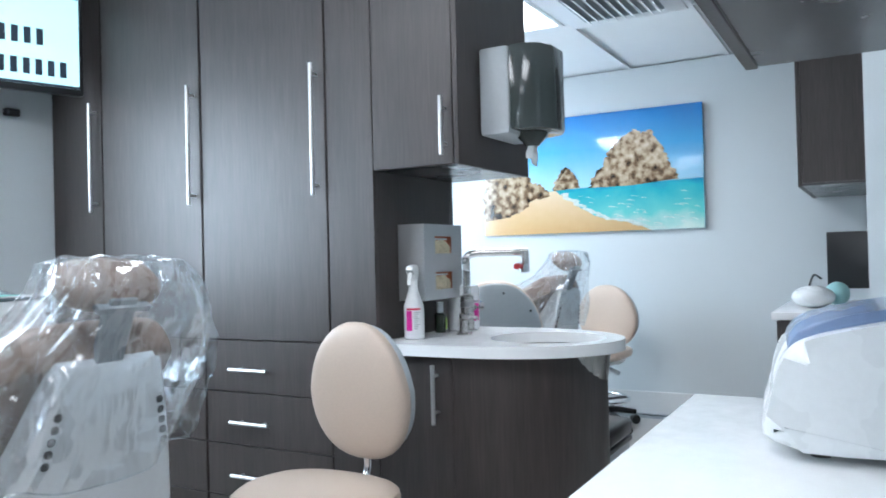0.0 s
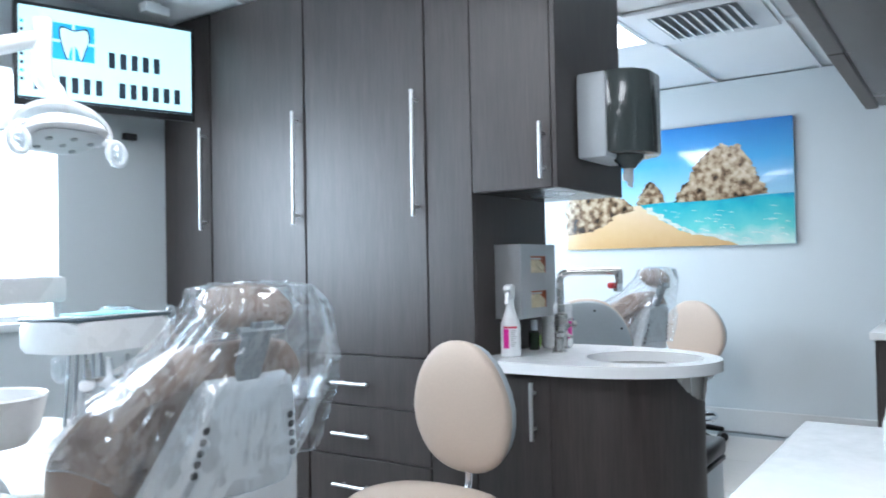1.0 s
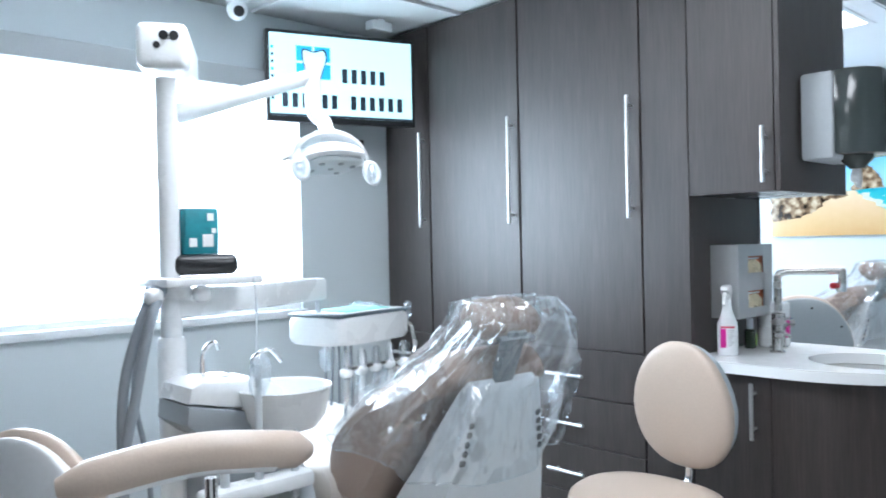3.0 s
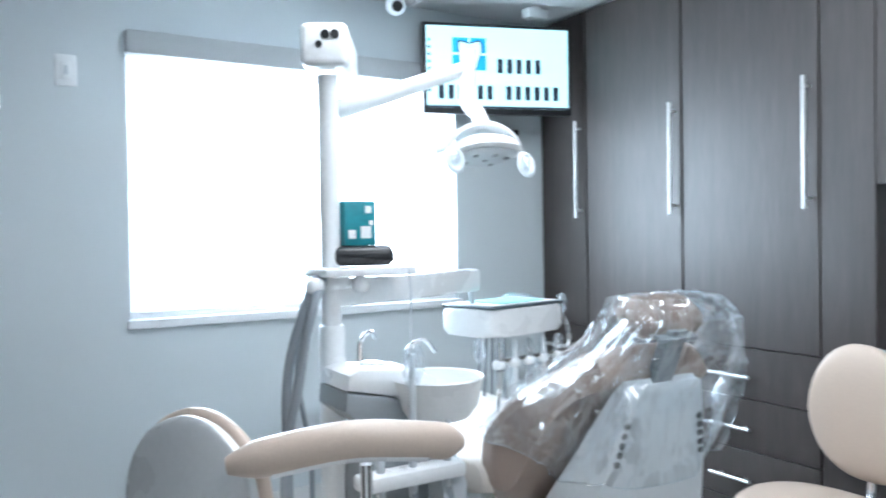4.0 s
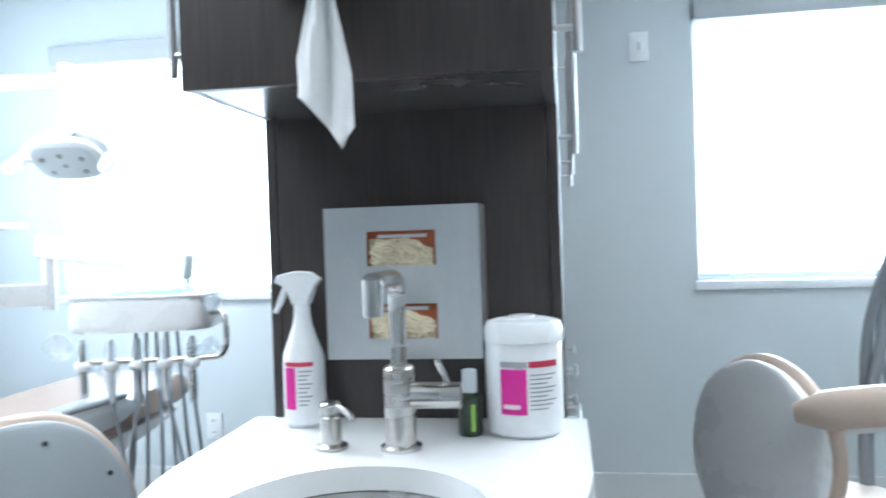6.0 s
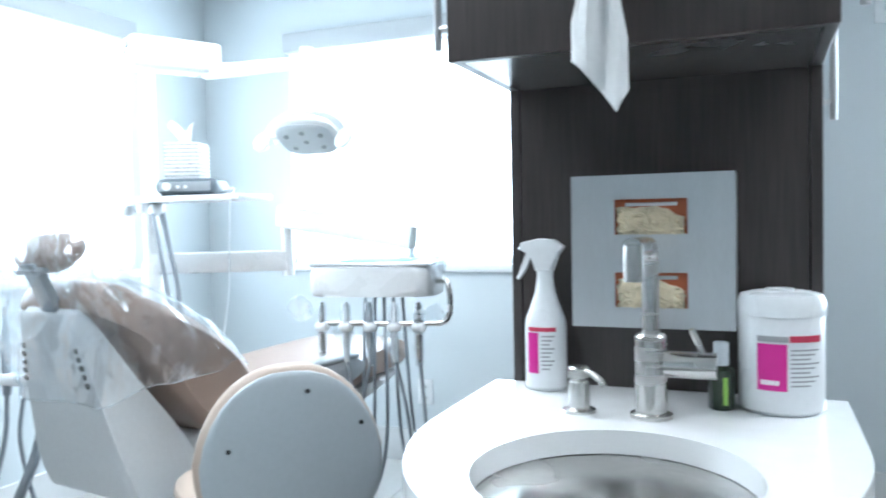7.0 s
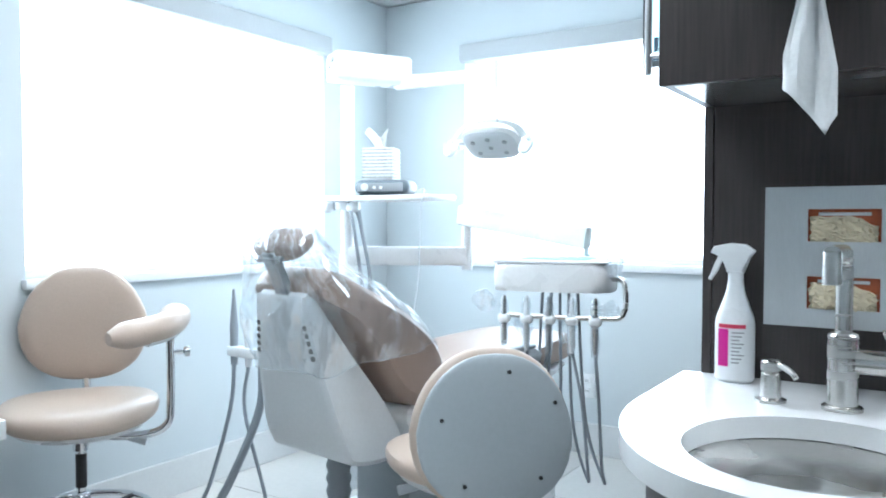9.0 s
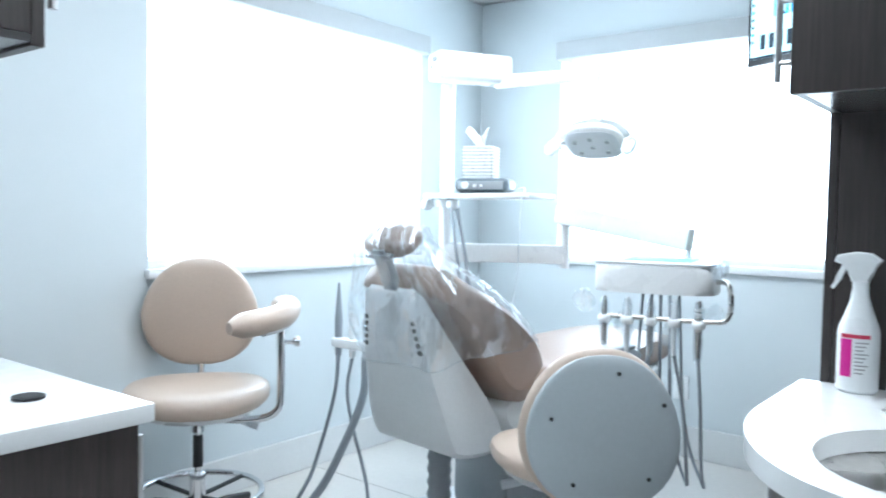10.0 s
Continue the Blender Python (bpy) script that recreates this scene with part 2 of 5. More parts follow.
def bend(pts, n=8):
    """A smooth line through the points."""
    pts = [Vector(p) for p in pts]
    q = [pts[0] * 2 - pts[1], *pts, pts[-1] * 2 - pts[-2]]
    out = []
    for i in range(1, len(q) - 2):
        for k in range(n):
            t = k / n
            a, b, c, d = q[i - 1:i + 3]
            out.append(0.5 * (2 * b + (c - a) * t + (2 * a - 5 * b + 4 * c - d) * t * t + (3 * b - a - 3 * c + d) * t ** 3))
    return out + [pts[-1]]


def lathe(bm, prof, at=(0, 0, 0), seg=28, sx=1.0, sy=1.0):
    """(radius, height) turned round the z axis."""
    at = Vector(at)
    rings = []
    for r, z in prof:
        rings.append([bm.verts.new(at + Vector((sx * r * math.cos(2 * math.pi * k / seg), sy * r * math.sin(2 * math.pi * k / seg), z))) for k in range(seg)])
    for a, b in zip(rings, rings[1:]):
        for k in range(seg):
            bm.faces.new((a[k], a[(k + 1) % seg], b[(k + 1) % seg], b[k]))
    if prof[0][0] > 1e-4:
        bm.faces.new(rings[0][::-1])
    if prof[-1][0] > 1e-4:
        bm.faces.new(rings[-1])
    bmesh.ops.remove_doubles(bm, verts=bm.verts, dist=1e-5)
    return bm


def pillow(bm, sx, sy, sz, p=2.6, q=2.6, m=None, nu=28, nv=14, warp=None):
    """A stuffed shape of half sizes sx, sy, sz; p and q square its outline."""
    def sp(c, e):
        return math.copysign(abs(c) ** (2 / e), c)
    rings = []
    for j in range(nv + 1):
        v = -math.pi / 2 + math.pi * j / nv
        ring = []
        for i in range(nu):
            u = 2 * math.pi * i / nu
            w = Vector((sx * sp(math.cos(v), q) * sp(math.cos(u), p), sy * sp(math.cos(v), q) * sp(math.sin(u), p), sz * sp(math.sin(v), q)))
            if warp:
                w = warp(w)
            ring.append(bm.verts.new(m @ w if m else w))
        rings.append(ring)
    for a, b in zip(rings, rings[1:]):
        for k in range(nu):
            bm.faces.new((a[k], a[(k + 1) % nu], b[(k + 1) % nu], b[k]))
    bmesh.ops.remove_doubles(bm, verts=bm.verts, dist=1e-5)
    bmesh.ops.recalc_face_normals(bm, faces=bm.faces)
    return bm


def finish(name, bm, material, smooth=True):
    bmesh.ops.recalc_face_normals(bm, faces=bm.faces)
    me = bpy.data.meshes.new(name)
    bm.to_mesh(me)
    bm.free()
    me.materials.append(material)
    if smooth:
        me.shade_smooth()
        me.set_sharp_from_angle(angle=radians(38))
    return me


def part(name, bm, material, parent=None, label="", smooth=True):
    ob = new(name, finish(name, bm, material, smooth))
    if parent:
        ob.parent = parent
    if label:
        ob["label"] = label
    return ob


def thing(name, label, category, group="", at=(0, 0, 0), turn=0):
    ob = new(name)
    ob.empty_display_size = 0.1
    ob.matrix_basis = pose(*at, 0, 0, turn)
    return tagged(ob, label, category, group)


def structure(name, bm, material, label=""):
    return tagged(part(name, bm, material, smooth=False), label, "", "", "structure")


def single(name, bm, material, label, category, group=""):
    return tagged(part(name, bm, material), label, category, group)


def bar(bm, p0, p1, r, seg=10):
    return tube(bm, [p0, p1], r, seg)

# ---- large structure ----


def wall_with_hole(name, axis, at, thick, a0, a1, h0, h1, label):
    """A wall along x (axis y) or along y (axis x), with one window opening a0..a1, h0..h1 inside lo..hi."""
    lo, hi, ax = axis
    bm = bmesh.new()
    for u0, u1, z0, z1 in ((lo, a0, FLOOR - 0.05, CEIL), (a1, hi, FLOOR - 0.05, CEIL), (a0, a1, FLOOR - 0.05, h0), (a0, a1, h1, CEIL)):
        if ax == "x":
            box(bm, u0, u1, at, at + thick, z0, z1)
        else:
            box(bm, at - thick, at, u0, u1, z0, z1)
    return structure(name, bm, WALL, label)


W1, W2, W3, W4 = (0.509, 1.95), (-2.15, -0.75), (-0.293, 1.175), (3.55, 4.75)
SILL, HEAD = 1.06, 2.113
wall_with_hole("wall_north_middle", (0.0, 2.5, "x"), YW, 0.16, *W1, SILL, HEAD, "pale grey painted wall round a wide window")
wall_with_hole("wall_north_west", (XL - 0.16, 0.0, "x"), YW, 0.16, *W2, SILL, HEAD, "pale grey painted wall round a wide window")
wall_with_hole("wall_north_east", (2.5, XP + 0.15, "x"), YW, 0.16, *W4, SILL, HEAD, "pale grey painted wall round a wide window")
wall_with_hole("wall_west", (YS, YW, "y"), XL, 0.16, *W3, SILL, HEAD, "pale grey painted side wall with a wide window")
structure("wall_east", newbox(XP, XP + 0.15, YS, YW, FLOOR - 0.05, CEIL), WALL, "pale grey painted wall behind the seascape")
structure("wall_south", newbox(XL - 0.16, XP + 0.15, YS - 0.15, YS, FLOOR - 0.05, CEIL), WALL, "plain pale grey painted wall")
structure("wall_partition_east", newbox(2.15, 2.29, YS, -1.425, FLOOR, CEIL), WALL, "end of a pale grey partition wall")
structure("wall_behind_counter_east", newbox(0.78, 2.15, -1.86, -1.74, FLOOR, CEIL), WALL, "pale grey wall behind the worktop")
structure("wall_behind_counter_west", newbox(XL, -1.25, -1.86, -1.74, FLOOR, CEIL), WALL, "pale grey wall behind the worktop")
structure("wall_behind_counter_far", newbox(4.2, XP, -1.86, -1.74, FLOOR, CEIL), WALL, "pale grey wall behind the worktop")

floor = structure("floor", newbox(XL - 0.16, XP + 0.15, YS - 0.15, YW + 0.16, FLOOR - 0.12, FLOOR - 0.008), GREYMID, "pale stone-look tiled floor")

# ceiling: tiles between white bars, one mesh
bm = bmesh.new()
box(bm, XL - 0.16, XP + 0.15, YS - 0.15, YW + 0.16, CEIL + 0.012, CEIL + 0.10)
structure("ceiling", bm, CEILING, "white suspended tile ceiling")
bm = bmesh.new()
GX, GY = 1.22, 0.61
x = -1.93
while x < XP:
    box(bm, x - 0.012, x + 0.012, YS, YW, CEIL - 0.004, CEIL + 0.0115)
    x += GX
y = 1.14
while y > YS:
    box(bm, XL, XP, y - 0.012, y + 0.012, CEIL - 0.0035, CEIL + 0.011)
    y -= GY
structure("ceiling_grid_trim", bm, TBAR, "white metal ceiling grid")


def baseboard(name, x0, x1, y0, y1):
    structure(name, newbox(x0, x1, y0, y1, FLOOR, FLOOR + 0.145, 0.004), BASEB, "pale painted baseboard")


baseboard("baseboard_north", 0.02, 2.44, YW - 0.014, YW)
baseboard("baseboard_north_west", XL + 0.014, -0.56, YW - 0.014, YW)
baseboard("baseboard_north_east", 3.01, XP - 0.014, YW - 0.014, YW)
baseboard("baseboard_west", XL, XL + 0.014, -1.74, YW)
baseboard("baseboard_east", XP - 0.014, XP, -1.74, YW)


def window(name, ax, at, a0, a1, mullion):
    """A window in its opening: frame, panes, mullion, sill, roller shade cassette. ax 'x' runs along x at y = at."""
    w = tagged(new(name), "white framed window with bright daylight behind a sheer roller shade", "", "", "structure")

    def put(u0, u1, d0, d1, z0, z1, bev=0.003):
        # d counts from the inner wall face outwards
        if ax == "x":
            return newbox(u0, u1, at + d0, at + d1, z0, z1, bev)
        return newbox(at - d1, at - d0, u0, u1, z0, z1, bev)
    for z0, z1 in ((SILL + 0.012, SILL + 0.05), (HEAD - 0.05, HEAD)):
        part("window_frame", put(a0, a1, 0.09, 0.13, z0, z1), FRAMEM, w)
    for u0, u1 in ((a0, a0 + 0.04), (a1 - 0.04, a1)):
        part("window_frame", put(u0, u1, 0.09, 0.13, SILL + 0.05, HEAD - 0.05), FRAMEM, w)
    part("mullion", put(mullion - 0.02, mullion + 0.02, 0.095, 0.125, SILL + 0.05, HEAD - 0.05), FRAMEM, w)
    part("window_sill", put(a0 - 0.012, a1 + 0.012, -0.028, 0.09, SILL - 0.022, SILL + 0.012, 0.005), FRAMEM, w)
    part("shade_cassette", put(a0 - 0.006, a1 + 0.006, -0.055, -0.002, HEAD - 0.062, HEAD + 0.028, 0.012), SHADE, w, "grey fabric covered shade cassette")
    part("shade_cloth", put(a0 + 0.004, a1 - 0.004, 0.018, 0.0195, SILL + 0.040, HEAD - 0.002, 0), CLOTH, w, "sheer white roller shade, let down")
    part("bottom_rail", put(a0 + 0.004, a1 - 0.004, 0.010, 0.028, SILL + 0.0135, SILL + 0.040, 0.004), FRAMEM, w, "white bottom rail of the shade")
    part("daylight_backdrop", put(a0 - 0.95, a1 + 0.95, 0.52 + 0.01 * abs(a0), 0.525 + 0.01 * abs(a0), SILL - 0.8, HEAD + 0.6, 0), DAYLIGHT, w, "plain bright overcast daylight outside")
    return w


window("window_1", "x", YW, *W1, 1.25)
window("window_2", "x", YW, *W2, -1.45)
window("window_3", "y", XL, *W3, 0.45)
window("window_4", "x", YW, *W4, 4.15)


def plate(name, x, z, y=YW, w=0.072, h=0.112, rocker=True):
    p = thing(name, "white plastic wall plate on the pale wall", "outlet" if not rocker else "switch", at=(x, y, z))
    part("cover", newbox(-w / 2, w / 2, -0.007, 0, -h / 2, h / 2, 0.003), WHITE, p)
    if rocker:
        part("rocker", newbox(-0.017, 0.017, -0.011, -0.0072, -0.033, 0.033, 0.002), WHITE, p)
        part("rocker", newbox(-0.006, 0.006, -0.013, -0.0112, -0.016, 0.016, 0.001), GREYSHELL, p)
    else:
        for s in (-1, 1):
            part("socket", newbox(-0.016, 0.016, -0.009, -0.0072, s * 0.024 - 0.014, s * 0.024 + 0.014, 0.003), WHITE, p)
            for d in (-0.006, 0.006):
                part("slot", newbox(d - 0.0012, d + 0.0012, -0.0096, -0.0091, s * 0.024 - 0.005, s * 0.024 + 0.005), DARK, p)
    return p


plate("wall_switch", 0.309, 1.978)
plate("wall_outlet", -1.482, 0.502, rocker=False)
plate("wall_outlet", 1.967, 0.537, rocker=False)

# ---- cabinet dividers ----


def pull(bm_z, p0, p1, out, parent, label="brushed steel bar handle"):
    """A bar handle from p0 to p1 that stands off along `out`."""
    p0, p1, out = Vector(p0), Vector(p1), Vector(out)
    d = (p1 - p0).normalized()
    h = part("handle", bar(bmesh.new(), p0 + out, p1 + out, 0.0068, 12), HANDLE, parent, label)
    for e in (p0 + d * 0.035, p1 - d * 0.035):
        part("standoff", bar(bmesh.new(), e, e + out, 0.005, 8), HANDLE, h)
    return h


def ell(cx, cy, a, b, t0, t1, n):
    return [(cx + a * math.cos(t0 + (t1 - t0) * k / n), cy + b * math.sin(t0 + (t1 - t0) * k / n)) for k in range(n + 1)]


W = 0.547


def divider(x0, tag):
    """A double-sided run of tall cabinets from the window wall to a rounded sink end; x0 is the west face, the east face is x0 + W."""
    x1 = x0 + W
    g = "tall cabinets " + tag
    cols = ((1.350, YW - 0.005), (0.783, 1.346), (0.190, 0.779), (0.0, 0.186))
    for k, (a, b) in enumerate(cols):
        c = thing("tall_cabinet", "dark wood-grain laminate tall cabinet with steel bar handles", "cabinet", g)
        part("body", newbox(x0 + 0.021, x1 - 0.021, a + 0.001, b, FLOOR + 0.09, CEIL - 0.003), WOODIN if k < 3 else WOOD, c)
        part("plinth", newbox(x0 + 0.06, x1 - 0.06, a, b, FLOOR, FLOOR + 0.09), WOODIN, c)
        for s, xf in ((-1, x0), (1, x1)):
            def slab(z0, z1, nm="door", aa=a, bb=b):
                return part(nm, newbox(min(xf, xf - s * 0.019), max(xf, xf - s * 0.019), aa + 0.0025, bb - 0.0025, z0, z1, 0.0015, 1), WOOD, c)
            if k == 3:
                part("end_panel", newbox(min(xf, xf - s * 0.019), max(xf, xf - s * 0.019), a, b, FLOOR + 0.09, CEIL - 0.004, 0.001, 1), WOOD, c)
                continue
            d = slab(0.934, CEIL - 0.006)
            yh = {0: 1.385, 1: 0.815, 2: 0.225}[k]
            pull(None, (xf, yh, 1.438), (xf, yh, 1.889), (s * 0.033, 0, 0), d)
            for z0, z1 in ((0.742, 0.930), (0.549, 0.738), (0.356, 0.545), (FLOOR + 0.095, 0.352)):
                dr = slab(z0, z1, "drawer")
                ym = (a + b) / 2 + 0.06
                pull(None, (xf, ym - 0.09, (z0 + z1) / 2 - 0.01), (xf, ym + 0.09, (z0 + z1) / 2 - 0.01), (s * 0.03, 0, 0), dr)
    # upper cabinet over the sink
    u = thing("upper_cabinet", "dark wood-grain laminate wall cabinet over the sink", "cabinet", "sink end")
    y0 = -0.323
    part("body", newbox(x0 + 0.021, x1 - 0.021, y0 + 0.019, -0.001, UPPER + 0.012, CEIL - 0.003), WOODIN, u)
    part("end_panel", newbox(x0, x1, y0, y0 + 0.018, UPPER, CEIL - 0.004, 0.0015, 1), WOOD, u)
    part("underside", newbox(x0 + 0.021, x1 - 0.021, y0 + 0.019, -0.001, UPPER + 0.001, UPPER + 0.011), UNDER, u, "dark glossy laminate underside")
    for s, xf in ((-1, x0), (1, x1)):
        d = part("door", newbox(min(xf, xf - s * 0.019), max(xf, xf - s * 0.019), y0 + 0.0205, -0.003, UPPER + 0.002, CEIL - 0.006, 0.0015, 1), WOOD, u)
        pull(None, (xf, -0.278, 1.533), (xf, -0.278, 1.714), (s * 0.033, 0, 0), d)
    # sink cabinet with a curved front
    cx, cy = (x0 + x1) / 2, -0.30
    s = thing("sink_cabinet", "dark laminate base cabinet with a curved front", "cabinet", "sink end")
    ring = ell(cx, cy + 0.02, W / 2 - 0.0, 0.40, 0, -math.pi, 32)
    inner = ell(cx, cy + 0.02, W / 2 - 0.018, 0.382, -math.pi, 0, 32)
    part("curved_panel", prism(bmesh.new(), ring + inner, FLOOR + 0.08, COUNTER - 0.037), WOOD, s)
    part("plinth", prism(bmesh.new(), ell(cx, cy + 0.02, W / 2 - 0.05, 0.35, 0, -math.pi, 24) + [(x0 + 0.05, -0.02), (x1 - 0.05, -0.02)], FLOOR, FLOOR + 0.078), WOODIN, s)
    part("body", newbox(x0 + 0.021, x1 - 0.021, cy + 0.022, -0.001, FLOOR + 0.08, 0.70), WOODIN, s)
    for sd, xf in ((-1, x0), (1, x1)):
        d = part("door", newbox(min(xf, xf - sd * 0.018), max(xf, xf - sd * 0.018), cy + 0.022, -0.003, FLOOR + 0.08, COUNTER - 0.040, 0.0015, 1), WOOD, s)
        pull(None, (xf, -0.225, 0.695), (xf, -0.225, 0.880), (sd * 0.03, 0, 0), d)
    # worktop with a round cut-out, then the bowl
    out = ell(cx, cy, 0.310, 0.44, 0, -math.pi, 48) + [(cx - 0.31, -0.001), (cx + 0.31, -0.001)]
    wt = thing("sink_worktop", "white quartz worktop with a rounded end", "worktop", "sink end")
    sx, sy, ra, rb = cx + 0.005, -0.490, 0.178, 0.192
    bm = bmesh.new()
    top, low = [], []
    for z, store, inset in ((COUNTER, top, 0), (COUNTER - 0.036, low, 0)):
        store.append([bm.verts.new((*p, z)) for p in out])
        store.append([bm.verts.new((*p, z)) for p in ell(sx, sy, ra, rb, 0, 2 * math.pi, 48)[:-1]])
    for st, flip in ((top, False), (low, True)):
        es = []
        for loop in st:
            for i in range(len(loop)):
                es.append(bm.edges.new((loop[i], loop[(i + 1) % len(loop)])))
        bmesh.ops.triangle_fill(bm, use_beauty=True, use_dissolve=False, edges=es)
    for k in (0, 1):
        n = len(top[k])
        for i in range(n):
            bm.faces.new((top[k][i], top[k][(i + 1) % n], low[k][(i + 1) % n], low[k][i]))
    bm.normal_update()
    part("slab", bm, QUARTZ, wt)
    sk = thing("sink_bowl", "round brushed stainless steel undermount sink", "sink", "sink end", at=(sx, sy, COUNTER - 0.037))
    part("bowl", lathe(bmesh.new(), [(0.225, 0), (0.214, -0.004), (0.210, -0.03), (0.20, -0.09), (0.165, -0.135), (0.09, -0.152), (0.03, -0.156), (0.03, -0.162), (0.20, -0.162), (0.218, -0.05), (0.225, -0.002)], seg=48, sx=0.84, sy=0.90), BOWL, sk)
    part("drain", lathe(bmesh.new(), [(0.0, -0.15), (0.036, -0.150), (0.04, -0.153), (0.04, -0.158)], seg=24), CHROME, sk)
    part("overflow", newbox(-0.018, 0.018, 0.172, 0.181, -0.05, -0.042, 0.003), DARK, sk)


divider(-W, "west")
divider(SEP - W, "east")


def glove_holder(x, y, z):
    g = thing("glove_box_holder", "stainless steel holder with two boxes of latex gloves", "dispenser", at=(x, y, z))
    w, d, h = 0.27, 0.105, 0.262
    hx0, hx1 = 0.075, 0.195
    wins = ((0.035, 0.095), (0.160, 0.220))
    zs = [0, wins[0][0], wins[0][1], wins[1][0], wins[1][1], h]
    part("front_sheet", newbox(0, hx0, -d, -d + 0.002, 0, h), STEELBOX, g)
    part("front_sheet", newbox(hx1, w, -d, -d + 0.002, 0, h), STEELBOX, g)
    for a, b in ((0, 1), (2, 3), (4, 5)):
        part("front_sheet", newbox(hx0, hx1, -d, -d + 0.002, zs[a], zs[b]), STEELBOX, g)
    for xa, xb in ((0, 0.002), (w - 0.002, w)):
        part("side_sheet", newbox(xa, xb, -d + 0.0022, -0.001, 0, h), STEELBOX, g)
    part("base_sheet", newbox(0.0022, w - 0.0022, -d + 0.0022, -0.001, 0, 0.002), STEELBOX, g)
    part("back_sheet", newbox(0.0022, w - 0.0022, -0.003, -0.001, 0.0022, h), STEELBOX, g)
    for k, (z0, z1) in enumerate(wins):
        b = part("glove_box", newbox(0.012, w - 0.012, -d + 0.012, -0.006, z0 - 0.028, z1 + 0.026, 0.002), ORANGE, g, "rust coloured card glove box")
        # one soft crumpled heap that bulges through the opening
        bm = bmesh.new()
        nx_, nz_ = 34, 18
        grid = []
        for i in range(nx_ + 1):
            col = []
            for j in range(nz_ + 1):
                a, b_ = i / nx_, j / nz_
                top_edge = 0.047 - 0.020 * max(0, a - 0.55) ** 1.5 * 3 + 0.004 * noise.noise(Vector((a * 6, k * 3.1, 0)))
                low = -0.004 + 0.006 * noise.noise(Vector((a * 9, k * 5.7, 2)))
                gx = 0.078 + 0.112 * a + 0.006 * noise.noise(Vector((a * 4, b_ * 6, k)))
                q = Vector((a * 5.0 + b_ * 2.2, b_ * 3.2 - a * 1.5, k * 4.0))
                out = 0.012 * math.sin(math.pi * b_) ** 0.5 * math.sin(math.pi * min(1, max(0, a * 1.02))) ** 0.3 + 0.007 * (0.5 - abs(noise.noise(q * 1.7)) * 1.6) + 0.003 * noise.noise(q * 5)
                col.append(bm.verts.new((gx, -d + 0.009 - max(0.0, out), z0 + low + (top_edge - low) * b_)))
            grid.append(col)
        for ca, cb in zip(grid, grid[1:]):
            for j in range(nz_):
                bm.faces.new((ca[j], cb[j], cb[j + 1], ca[j + 1]))
        part("glove_wad", bm, LATEX, b, "crumpled cream latex gloves")
        part("print_bar", newbox(0.092, 0.178, -d + 0.0095, -d + 0.0115, z1 - 0.012, z1 - 0.006), PAPER, b)
    return g


glove_holder(-0.405, 0, 1.069)
glove_holder(SEP - 0.405, 0, 1.069)


def towel_dispenser(cx, y, z, drop, sway):
    d = thing("paper_towel_dispenser", "grey and smoked plastic paper towel dispenser on the cabinet end", "dispenser", at=(cx, y, z))
    part("mount_plate", newbox(-0.10, 0.10, 0.0, 0.004, 0.03, 0.25), GREYMID, d)
    part("back_housing", newbox(-0.13, 0.13, -0.105, 0, 0, 0.285, 0.012), GREYSHELL, d)
    out = [(-0.128, -0.108), (-0.128, -0.15), (-0.10, -0.20), (-0.05, -0.225), (0.05, -0.225), (0.10, -0.20), (0.128, -0.15), (0.128, -0.108)]
    part("front_cover", prism(bmesh.new(), out, 0.012, 0.285, "z", 0.008), SMOKE, d, "smoked translucent front cover")
    part("outlet_cone", lathe(bmesh.new(), [(0.055, 0.02), (0.05, 0.0), (0.028, -0.022), (0.022, -0.03)], (0, -0.13, 0), 20), SMOKE, d)
    bm = bmesh.new()
    rows, cols = 22, 10
    g = []
    for i in range(rows + 1):
        v = i / rows
        wd = 0.009 + 0.028 * min(1, v * 1.45) ** 0.9
        row = []
        for k in range(cols + 1):
            t_ = k / cols
            # the lower edge runs aslant down to a tip near the right-hand side
            edge = 0.70 + 0.30 * min(1, t_ / 0.80) ** 1.2 - (0.12 * (t_ - 0.80) / 0.20 if t_ > 0.80 else 0)
            fold = 0.010 * math.sin(k * 1.1 + v * 2.0) * (1 - 0.4 * v) + 0.004 * noise.noise(Vector((t_ * 5, v * 6, cx)))
            row.append(bm.verts.new(((t_ - 0.5) * 2 * wd + sway * v - 0.006 * v, -0.13 + fold, -0.02 - drop * v * edge)))
        g.append(row)
    for a, b in zip(g, g[1:]):
        for k in range(cols):
            bm.faces.new((a[k], a[k + 1], b[k + 1], b[k]))
    sheet = part("paper_towel", bm, PAPER, d, "white paper towel hanging out")
    sheet.modifiers.new("thick", "SOLIDIFY").thickness = 0.0012
    return d


towel_dispenser(-0.286, -0.3265, 1.645, 0.235, 0.006)
towel_dispenser(SEP - 0.275, -0.3265, 1.605, 0.075, 0.0)


